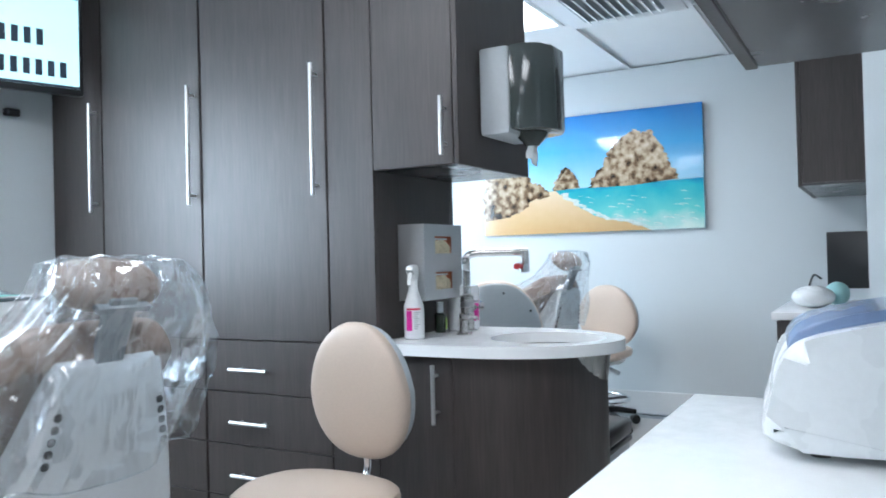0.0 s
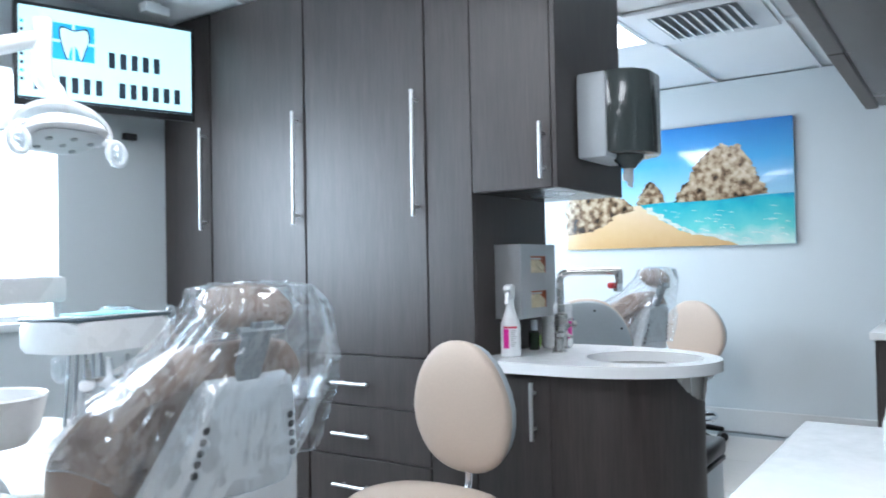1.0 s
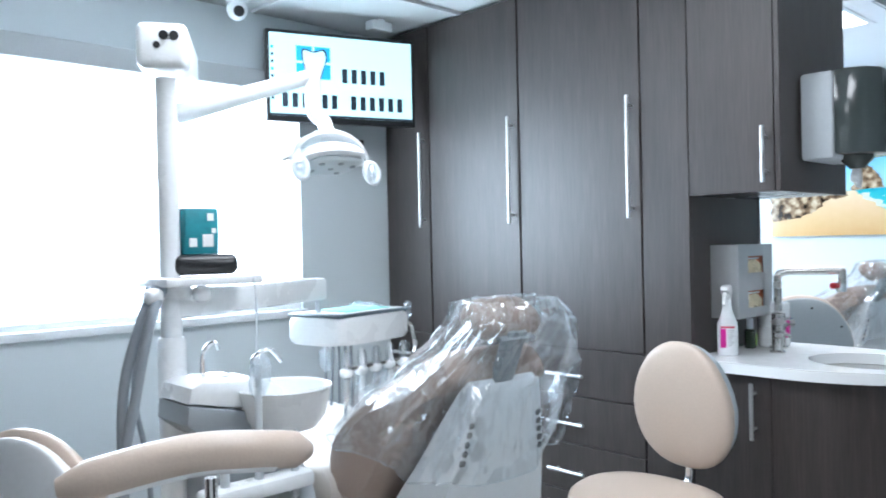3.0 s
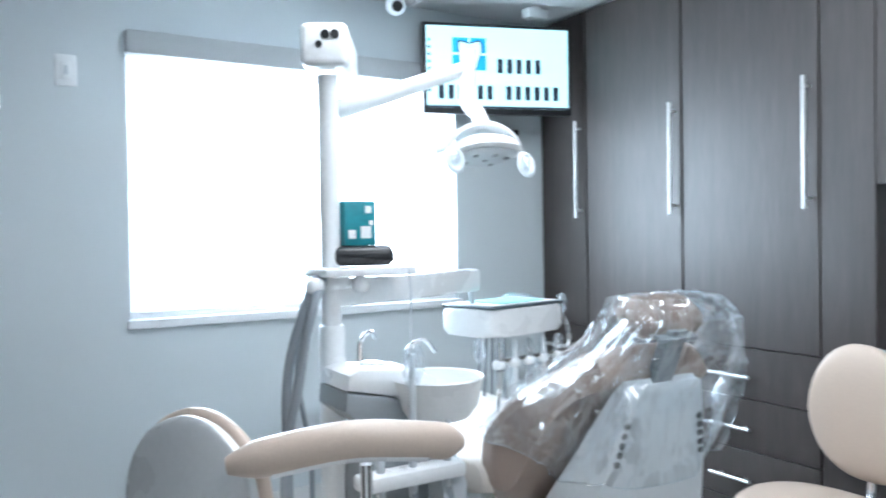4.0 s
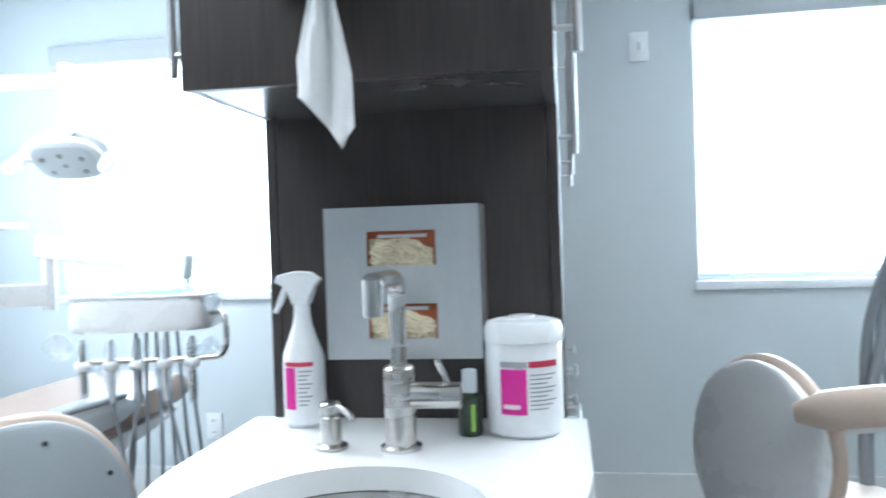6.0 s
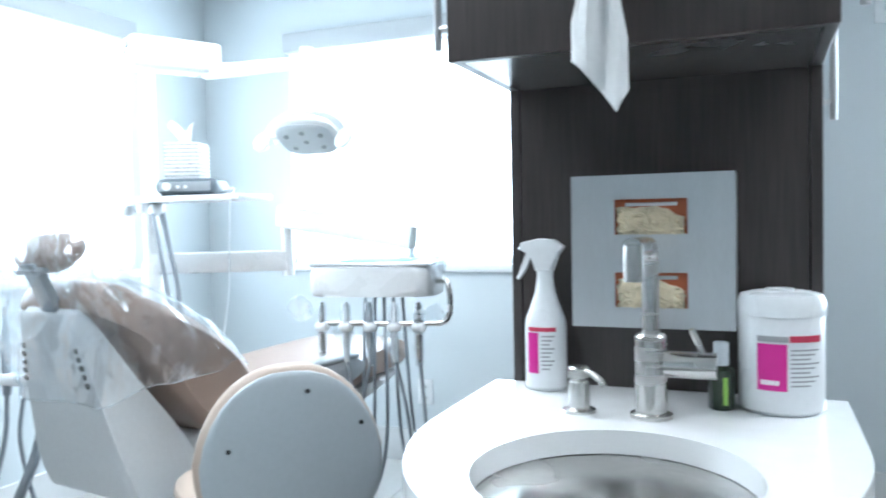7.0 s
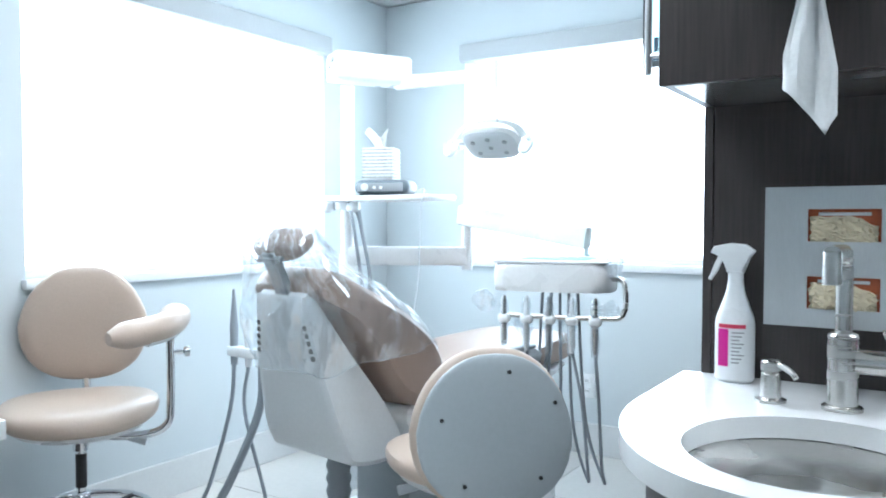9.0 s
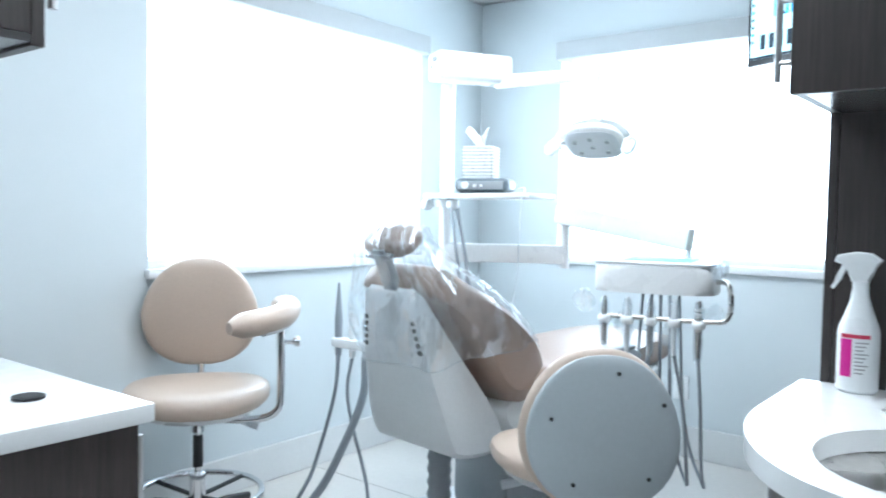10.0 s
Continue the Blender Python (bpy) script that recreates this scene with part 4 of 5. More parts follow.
    for k in range(5):
        a = 0.3 + k * 2 * math.pi / 5
        lg = part("leg", tube(bmesh.new(), [(0.02 * math.cos(a), 0.02 * math.sin(a), 0.105 + up), (0.15 * math.cos(a), 0.15 * math.sin(a), 0.095 + up), (0.27 * math.cos(a), 0.27 * math.sin(a), 0.072 + up)], 0.016, 8, [0.022, 0.018, 0.014]), DARK, s)
        cx, cy = 0.265 * math.cos(a), 0.265 * math.sin(a)
        part("caster", bar(bmesh.new(), (cx - 0.018 * math.sin(a), cy + 0.018 * math.cos(a), 0.027 + up), (cx + 0.018 * math.sin(a), cy - 0.018 * math.cos(a), 0.027 + up), 0.027, 14), DARK, lg)
    part("height_lever", tube(bmesh.new(), [(-0.03, 0.0, 0.455), (-0.12, 0.03, 0.445), (-0.19, 0.05, 0.425)], 0.008, 8, [0.006, 0.010, 0.014]), GREYSHELL, s)
    if arm:
        g = arm
        part("arm_tube", tube(bmesh.new(), bend([(g * 0.03, 0.02, 0.45), (g * stem[0] * 0.65, stem[1] * 0.8, 0.445), (g * stem[0] * 0.94, stem[1], 0.47), (g * stem[0], stem[1], 0.55), (g * stem[0], stem[1], 0.81)], 6), 0.0125, 12), CHROME, s)
        part("clamp_knob", tube(bmesh.new(), [(g * (stem[0] + 0.008), stem[1], 0.70), (g * (stem[0] + 0.038), stem[1], 0.70), (g * (stem[0] + 0.043), stem[1], 0.70), (g * (stem[0] + 0.058), stem[1], 0.70)], 0.01, 10, [0.008, 0.008, 0.017, 0.017]), CHROME, s)
        pts = bend([(g * u, v_, w) for u, v_, w in pad], 8)
        n = len(pts)
        part("arm_pad", tube(bmesh.new(), pts, 0.036, 16, [0.039 * min(1.0, max(0.22, math.sin(math.pi * (k + 0.35) / (n - 0.3)) * 3.2)) ** 0.5 for k in range(n)]), v, s, "curved beige vinyl arm pad")
        part("arm_pad_base", tube(bmesh.new(), [p - Vector((0, 0, 0.022)) for p in pts[3:-5]], 0.024, 12), WHITE, s)
    return s


stool(1.995, -0.10, 88, drop=0.06, slim=0.88, label="beige vinyl operator stool beside the sink cabinet")
# WHITE plate here: its colour carries the pale veiling glare over it
stool(0.630, 0.36, -72, arm=1, plate=WHITE, cant=-20, back=0.245, low=0.012, twist=14, thick=0.025, pad=((0.16, -0.27, 0.825), (0.305, -0.11, 0.862), (0.375, 0.0, 0.855), (0.41, 0.14, 0.825)), stem=(0.33, -0.06), label="beige vinyl operator stool with a curved arm pad")
stool(-1.150, 0.06, 43, low=0.075, lift=0.022, label="operator stool turned to show its grey back plate")
stool(-2.335, -0.300, -127, arm=-1, low=-0.040, lift=0.055, pad=((0.262, -0.12, 0.795), (0.285, 0.06, 0.812), (0.240, 0.24, 0.806), (0.10, 0.34, 0.790)), label="beige operator stool with a curved arm pad")
stool(3.46, 0.07, -58, low=-0.09, label="operator stool turned to show its grey back plate")
stool(4.80, 0.05, 80, label="beige vinyl operator stool near the seascape")

# ---- delivery units ----


def beam(p0, p1, w, h, bev=0.012):
    """A rounded box beam from p0 to p1."""
    p0, p1 = Vector(p0), Vector(p1)
    d = p1 - p0
    bm = newbox(0, d.length, -w / 2, w / 2, -h / 2, h / 2, bev, 2)
    bm.transform(Matrix.Translation(p0) @ d.to_track_quat("X", "Z").to_matrix().to_4x4())
    return bm


def delivery_unit(px, py, lamp, tray, shelf_z, shelf_w, elbow, arm_z, second, side, joint_z, tilt):
    """A floor post with lamp, shelf and swinging instrument tray. lamp and tray: offsets from the post."""
    d = thing("dental_delivery_unit", "white dental delivery post with operating lamp, shelf and instrument tray", "dental unit", "delivery units", at=(px, py, 0))
    part("post", bar(bmesh.new(), (0, 0, FLOOR), (0, 0, 1.80), 0.027, 20), WHITE, d)
    part("post_sleeve", lathe(bmesh.new(), [(0.036, FLOOR), (0.036, 1.12), (0.031, 1.13)], seg=24), WHITE, d)
    part("post_collar", lathe(bmesh.new(), [(0.0368, 0.955), (0.0368, 0.958)], seg=24), GREYMID, d)
    u = Vector((0.5, 0.866, 0))
    ang = math.degrees(math.atan2(u.y, u.x))
    m = pose(0, 0, 1.80, 0, 0, ang)
    bm = newbox(-0.07, 0.26, -0.062, 0.062, 0.015, 0.130, 0.018, 3)
    bm.transform(m)
    hb = part("lamp_housing", bm, WHITE, d, "white lamp transformer housing")
    for yy, zz, r in ((0.005, 0.095, 0.012), (0.030, 0.095, 0.012), (-0.012, 0.070, 0.009)):
        part("jack", bar(bmesh.new(), m @ Vector((-0.0705, -yy, zz)), m @ Vector((-0.0735, -yy, zz)), r, 12), DARK, hb)
    lx, ly, lz = lamp
    joint = Vector((lx * 0.96, ly + 0.05, joint_z))
    start = m @ Vector((0.22, 0, 0.030 if second else -0.055))
    part("lamp_arm", tube(bmesh.new(), [start, joint], 0.024, 12, [0.030, 0.022]), WHITE, d)
    part("lamp_drop", tube(bmesh.new(), bend([joint + Vector((0, 0, 0.05)), joint - Vector((0, 0, 0.10)), Vector((lx, ly + 0.03, lz + 0.13)), Vector((lx, ly, lz + 0.08))], 5), 0.023, 12), WHITE, d)
    lm = pose(lx, ly, lz, tilt, 0, 8)
    h = part("lamp_head", pillow(bmesh.new(), 0.112, 0.092, 0.048, 2.5, 2.2, lm @ pose(0, 0, 0.008), 36, 12, lambda w: Vector((w.x, w.y, w.z if w.z > 0 else w.z * 0.30))), WHITE, d, "white domed operating lamp head")
    part("lamp_lens", pillow(bmesh.new(), 0.098, 0.078, 0.010, 3.4, 2.6, lm @ pose(0, 0, -0.006), 30, 8), GREYSHELL, h, "pale grey lens plate")
    for sx, sy in ((-0.06, -0.03), (0.0, -0.045), (0.06, -0.03), (-0.05, 0.03), (0.05, 0.03), (0, 0)):
        part("led", bar(bmesh.new(), lm @ Vector((sx, sy, -0.012)), lm @ Vector((sx, sy, -0.018)), 0.009, 10), GREYMID, h)
    # a bowed band arches over the head from grip to grip
    bm = bmesh.new()
    n, rings = 28, []
    for k in range(n + 1):
        a = math.pi * (0.03 + 0.94 * k / n)
        wide = 0.026 + 0.034 * math.sin(a)
        row = []
        for r in (0.0, -0.013):
            for wy in (-wide, wide):
                row.append(bm.verts.new(lm @ Vector(((0.150 + r) * math.cos(a), wy + 0.012, 0.004 + (0.086 + r) * math.sin(a)))))
        rings.append([row[0], row[1], row[3], row[2]])
    for a, b in zip(rings, rings[1:]):
        for k in range(4):
            bm.faces.new((a[k], a[(k + 1) % 4], b[(k + 1) % 4], b[k]))
    bm.faces.new(rings[0])
    bm.faces.new(rings[-1][::-1])
    part("lamp_bow", bm, WHITE, h, "white bowed lamp bracket")
    for g in (-1, 1):
        loop = [lm @ Vector((g * 0.142 + 0.022 * math.cos(t_), -0.028 - 0.006 * math.cos(t_), -0.030 + 0.032 * math.sin(t_))) for t_ in [2 * math.pi * q_ / 18 for q_ in range(18)]]
        part("lamp_grip", tube(bmesh.new(), loop + loop[:1], 0.0075, 10), WHITE, h)
        part("grip_cover", pillow(bmesh.new(), 0.027, 0.020, 0.036, 2.4, 2.2, lm @ pose(g * 0.144, -0.030, -0.036, 0, g * 14, 0), 18, 10), FILM, h, "clear barrier sleeve on the grip")
        part("lamp_strut", tube(bmesh.new(), [lm @ Vector((g * 0.105, 0, 0.012)), lm @ Vector((g * 0.15, -0.01, 0.006))], 0.010, 10), WHITE, h)
    # shelf
    part("shelf", newbox(-0.05, shelf_w, -0.09, 0.10, shelf_z - 0.022, shelf_z, 0.006), WHITE, d, "white shelf on the post")
    part("shelf_clamp", lathe(bmesh.new(), [(0.050, shelf_z - 0.055), (0.052, shelf_z - 0.05), (0.052, shelf_z - 0.023)], seg=20), WHITE, d)
    for s in (-1, 1):
        part("clamp_knob", pillow(bmesh.new(), 0.024, 0.024, 0.022, m=pose(s * 0.065, -0.045, shelf_z - 0.045), nu=16, nv=8), WHITE, d)
    # two-part swing arm to the tray
    tx, ty, tz = tray
    el = Vector((*elbow, arm_z))
    part("swing_arm", beam((0.0, 0.0, arm_z), el, 0.06, 0.075), WHITE, d)
    if second:
        part("elbow", bar(bmesh.new(), el - Vector((0, 0, 0.055)), el + Vector((0, 0, 0.14)), 0.022, 14), WHITE, d)
    end = el
    if second:
        end = Vector((tx + 0.05, ty + 0.16, tz + 0.075))
        part("spring_arm", beam(el + Vector((-0.03, 0, 0.165)), end, 0.055, 0.080), WHITE, d)
    part("tray_pivot", bar(bmesh.new(), (end.x - 0.01, end.y, tz - 0.06), (end.x - 0.01, end.y, end.z - 0.036), 0.010, 12), GREYSHELL, d)
    part("tray_link", beam((end.x - 0.01, end.y, tz - 0.075), (tx, ty, tz - 0.075), 0.05, 0.03, 0.006), WHITE, d)
    tr = part("tray_body", prism(bmesh.new(), closed([(-0.19, -0.09), (-0.14, -0.13), (0.14, -0.13), (0.19, -0.09), (0.19, 0.08), (0.14, 0.12), (-0.14, 0.12), (-0.19, 0.08)], 3), -0.095, -0.005, "z", 0.02), WHITE, d, "white moulded instrument tray body")
    tr.matrix_basis = pose(tx, ty, tz, 0, 0, 12)
    tp = part("tray_plate", newbox(-0.185, 0.185, -0.125, 0.115, -0.004, 0.006, 0.004), STEELBOX if second else DEVICE, tr, "steel tray plate")
    part("tray_paper", newbox(-0.165, 0.165, -0.108, 0.098, 0.0065, 0.009, 0.001), PAPER, tp)
    part("mint_napkin", newbox(-0.10, 0.12, -0.09, 0.07, 0.0092, 0.0125, 0.001), MINT, tp, "folded mint green napkin")
    part("tray_handle", tube(bmesh.new(), bend([(0.19, -0.06, -0.05), (0.235, -0.09, -0.06), (0.235, -0.11, -0.16), (0.15, -0.115, -0.175), (-0.15, -0.115, -0.175)], 5), 0.0085, 10), STEEL, tr)
    rnd = random.Random(int(px * 100))
    for k in range(5):
        hx = -0.15 + 0.075 * k
        hd = part("handpiece", tube(bmesh.new(), [(hx, -0.12, -0.11), (hx, -0.125, -0.17), (hx, -0.12, -0.24), (hx, -0.115, -0.29)], 0.010, 10, [0.006, 0.009, 0.010, 0.007]), (STEEL, WHITE, GREYMID, WHITE, STEEL)[k], tr, "handpiece in a clear plastic sleeve")
        part("cover", lathe(bmesh.new(), [(0.011, -0.30), (0.016, -0.25), (0.014, -0.19), (0.017, -0.14), (0.012, -0.115)], (hx, -0.121, 0), 14), FILM, hd)
        part("holder", pillow(bmesh.new(), 0.022, 0.020, 0.017, m=pose(hx, -0.118, -0.185), nu=14, nv=8), WHITE, hd)
        dx = rnd.uniform(-0.04, 0.04)
        part("hose", tube(bmesh.new(), bend([(hx, -0.115, -0.28), (hx + dx, -0.10, -0.45), (hx + dx * 1.4, -0.06, -0.66), (hx + dx, 0.02, -0.74), (hx * 0.6, 0.06, -0.55), (hx * 0.4, 0.05, -0.095)], 6), 0.0055, 8), HOSE, hd)
    for k, (qx, qz, w_, h_, tw) in enumerate(((-0.225, -0.13, 0.042, 0.034, 40), (-0.09, -0.205, 0.030, 0.045, -25), (0.06, -0.215, 0.026, 0.050, 15), (0.19, -0.15, 0.034, 0.030, -35), (0.20, -0.01, 0.030, 0.040, 25))):
        sl = pillow(bmesh.new(), w_, 0.010, h_, 5, 2.4, pose(qx, -0.10, qz, 10, tw, 20), 22, 10)
        for v in sl.verts:
            v.co += Vector((0, 0.010, 0.004)) * noise.noise(v.co * 55 + Vector((k, 0, 0)))
        part("sleeve", sl, FILM, tr, "loose clear barrier sleeve")
    # crumpled barrier film over the tray's corner
    sl = pillow(bmesh.new(), 0.075, 0.060, 0.012, 3.5, 2.2, pose(0.135, 0.03, 0.010, 0, 8, 15), 26, 8)
    for v in sl.verts:
        v.co += Vector((0.006, 0.006, 0.016)) * noise.noise(v.co * 42)
    part("tray_film", sl, FILM, tr, "crumpled clear film on the tray")
    # thin cord hanging from the shelf's end
    cx_ = shelf_w - 0.03
    part("cord", tube(bmesh.new(), bend([(cx_ - 0.08, -0.02, shelf_z + 0.012), (cx_ - 0.01, -0.06, shelf_z + 0.016), (cx_, -0.10, shelf_z - 0.05), (cx_ - 0.01, -0.10, shelf_z - 0.30), (cx_ - 0.05, -0.09, shelf_z - 0.55), (cx_ - 0.03, -0.08, FLOOR + 0.12)], 6), 0.0028, 6), GREYSHELL, d)
    # hoses down the post
    for k, (ox, oy) in enumerate(((-0.055, -0.02), (-0.075, 0.01), (-0.035, 0.045))):
        part("supply_hose", tube(bmesh.new(), bend([(side * (0.03 + 0.02 * k), -0.03, shelf_z - 0.02), (side * (0.055 - ox * 0.5), oy - 0.05, shelf_z - 0.10), (side * (0.06 - ox), oy - 0.03, 1.0), (side * (0.10 - ox - 0.04 * k), oy - 0.02, 0.72), (side * (0.05 - ox), oy, FLOOR + 0.02)], 7), (0.013 if k < 2 else 0.007) * (1 if side < 0 else 0.55), 10), HOSE, d)
    return d


delivery_unit(0.834, 0.56, (0.465, -0.06, 1.60), (0.76, 0.27, 1.125), 1.285, 0.22, (0.63, 0.25), 1.215, False, -1, 1.865, -14)
delivery_unit(-2.119, 0.722, (0.635, 0.04, 1.540), (0.91, 0.0, 1.130), 1.362, 0.45, (0.41, 0.245), 1.125, True, 1, 1.80, -32)


def tissue_box(x, y, z, material, teal):
    t = thing("tissue_box", "printed teal card tissue box" if teal else "pale wicker tissue box with a pulled tissue", "tissue box", at=(x, y, z), turn=0 if teal else 20)
    b = part("carton", newbox(-0.06, 0.06, -0.055, 0.055, 0, 0.125, 0.004) if not teal else newbox(-0.038, 0.038, -0.040, 0.040, 0, 0.118, 0.004), material, t)
    if teal:
        for k, (ax, az, w) in enumerate(((-0.035, 0.03, 0.014), (0.02, 0.035, 0.02), (0.03, 0.095, 0.012), (0.042, 0.06, 0.008))):
            part("print_square", newbox(ax * 0.6 - w * 0.6, ax * 0.6 + w * 0.6, -0.0415, -0.0405, az - w * 0.8, az + w * 0.8), PAPER, b)
    else:
        for k in range(9):
            part("weave_band", newbox(-0.0615, 0.0615, -0.0565, 0.0565, 0.008 + 0.0132 * k, 0.0155 + 0.0132 * k, 0.002, 1), WICKER, b)
    if teal:
        t.scale = (1.25, 1.1, 1.03)
        return
    bm = bmesh.new()
    g = []
    for i in range(9):
        v = i / 8
        g.append([bm.verts.new(((k / 8 - 0.5) * (0.03 + 0.07 * v) - 0.02 * v, 0.012 * math.sin(k * 1.3 + v * 2), 0.122 + 0.065 * v + 0.02 * math.sin(k * 0.9) * v)) for k in range(9)])
    for a, c in zip(g, g[1:]):
        for k in range(8):
            bm.faces.new((a[k], a[k + 1], c[k + 1], c[k]))
    ob = part("tissue", bm, PAPER, t, "pulled white tissue")
    ob.modifiers.new("thick", "SOLIDIFY").thickness = 0.001


def curing_device(x, y, z, turn, dark):
    paint = DARK if dark else DEVICE
    c = thing("curing_device", "slate grey table device with a dial" if not dark else "dark grey cylindrical table device", "device", at=(x, y, z), turn=turn)
    part("casing", newbox(-0.11, 0.11, -0.07, 0.07, 0.004, 0.058, 0.024, 3), paint, c)
    if dark:
        c.scale = (0.74, 1, 1)
        return
    part("face_panel", newbox(-0.09, 0.09, -0.0725, -0.0705, 0.014, 0.046, 0.001), GREYMID, c)
    part("dial", bar(bmesh.new(), (-0.06, -0.0725, 0.03), (-0.06, -0.082, 0.03), 0.014, 18), WHITE, c)
    for k in (0, 1):
        part("button", bar(bmesh.new(), (-0.022 + 0.026 * k, -0.0725, 0.028), (-0.022 + 0.026 * k, -0.077, 0.028), 0.006, 12), WHITE, c)
    for a in (-0.08, 0.08):
        part("foot", newbox(a - 0.01, a + 0.01, -0.05, 0.05, 0, 0.0045), DARK, c)


curing_device(0.834 + 0.095, 0.56, 1.285, -20, True)
tissue_box(0.834 + 0.075, 0.57, 1.285 + 0.0585, TEAL, True)
curing_device(-1.919, 0.710, 1.362, 18, False)
tissue_box(-1.958, 0.732, 1.362 + 0.0585, PAPER, False)


def cuspidor(x, y):
    c = thing("cuspidor_unit", "white cuspidor unit with a rinsing bowl and grey base", "cuspidor", at=(x, y, 0))
    part("body", prism(bmesh.new(), [(-0.158, 0.985), (-0.150, 1.022), (-0.125, 1.034), (0.05, 1.018), (0.10, 0.99), (0.112, 0.925)], -0.085, 0.085, "y", 0.008), WHITE, c, "white sloped cuspidor body")
    # shaded side of the white body; the shade is put into the grey
    part("shaded_body", prism(bmesh.new(), [(-0.160, 0.981), (0.112, 0.921), (0.105, 0.895), (0.0, 0.872), (-0.12, 0.895), (-0.165, 0.935)], -0.089, 0.089, "y", 0.008), GREYMID, c, "wedge-shaped underside, shade put in as grey")
    part("top_cap", pillow(bmesh.new(), 0.035, 0.030, 0.010, 2.2, 2.2, pose(-0.03, 0.03, 1.026, 0, 5, 0), 20, 8), WHITE, c)
    part("lower_body", prism(bmesh.new(), [(-0.09, 0.865), (0.09, 0.865), (0.12, 0.70), (0.11, FLOOR), (-0.12, FLOOR), (-0.10, 0.70)], -0.085, 0.085, "y", 0.015), GREYMID, c, "grey lower housing")
    part("bowl", lathe(bmesh.new(), [(0.02, 0.885), (0.085, 0.89), (0.108, 0.92), (0.124, 0.990), (0.127, 0.994), (0.124, 0.998), (0.118, 0.994), (0.102, 0.925), (0.08, 0.90), (0.0, 0.897)], (0.100, -0.085, 0.0), 36), WHITE, c, "translucent white rinsing bowl")
    part("cup_spout", tube(bmesh.new(), bend([(-0.08, 0.0, 1.0), (-0.08, 0.0, 1.09), (-0.06, -0.02, 1.12), (-0.05, -0.03, 1.10)], 5), 0.006, 8), CHROME, c)
    part("bowl_spout", tube(bmesh.new(), bend([(0.06, 0.0, 0.995), (0.06, 0.0, 1.06), (0.10, -0.02, 1.085), (0.13, -0.03, 1.05)], 5), 0.006, 8), CHROME, c)
    arm = part("suction_holder", newbox(-0.17, 0.12, -0.20, -0.13, 0.755, 0.795, 0.012), WHITE, c, "white suction hose holder")
    for k, (hx, tip) in enumerate(((-0.11, 0.86), (-0.02, 1.075), (0.08, 0.975))):
        v = part("suction_tip", tube(bmesh.new(), [(hx, -0.165, 0.72), (hx, -0.165, 0.84), (hx, -0.17, tip)], 0.010, 10, [0.011, 0.011, 0.008]), GREYSHELL, arm)
        part("suction_hose", tube(bmesh.new(), bend([(hx, -0.165, 0.73), (hx + 0.03, -0.20, 0.50), (hx + 0.02, -0.16, 0.36), (hx - 0.08, -0.05, 0.40)], 6), 0.011, 8), HOSE, v)
    pb = bmesh.new()
    pillow(pb, 0.03, 0.012, 0.055, 2.5, 2.2, pose(-0.015, -0.17, 1.045, 0, 8, 0), 14, 8)
    part("barrier_sleeve", pb, FILM, arm, "clear barrier sleeve on the suction tip")


cuspidor(0.95, 0.46)


def suction_stand(x, y):
    """Slim suction hoses on a bracket behind the west chair."""
    s = thing("suction_bracket", "white suction bracket with grey hoses beside the chair", "suction hoses", at=(x, y, 0))
    b = part("bracket", newbox(-0.09, 0.09, -0.02, 0.02, 0.80, 0.835, 0.008), WHITE, s)
    part("bracket_arm", tube(bmesh.new(), bend([(0.08, 0.0, 0.815), (0.20, 0.05, 0.80), (0.36, 0.20, 0.74), (0.42, 0.30, 0.60), (0.42, 0.30, FLOOR)], 6), 0.012, 10), GREYSHELL, s)
    for k, hx in enumerate((-0.07, 0.0, 0.065)):
        part("suction_tip", tube(bmesh.new(), [(hx, 0, 0.77), (hx, 0, 0.90), (hx, 0, 0.93 + (0.10 if k == 0 else 0))], 0.012, 10, [0.012, 0.015, 0.008 if k else 0.004]), (HOSE, WHITE, GREYSHELL)[k], b)
        r = (0.007, 0.006, 0.014)[k]
        ends = ((-0.10, -0.12), (0.16, -0.05), (-0.16, -0.16))[k]
        part("hose", tube(bmesh.new(), bend([(hx, 0, 0.78), (hx - 0.01, -0.01, 0.62), (hx + ends[0] * 0.6, ends[1] * 0.5, 0.36), (hx + ends[0], ends[1], FLOOR + 0.02), (hx + ends[0] + 0.06, ends[1] + 0.12, FLOOR + 0.015)], 7), r, 8), HOSE, b)


suction_stand(-2.089, 0.159)

# ---- screens ----


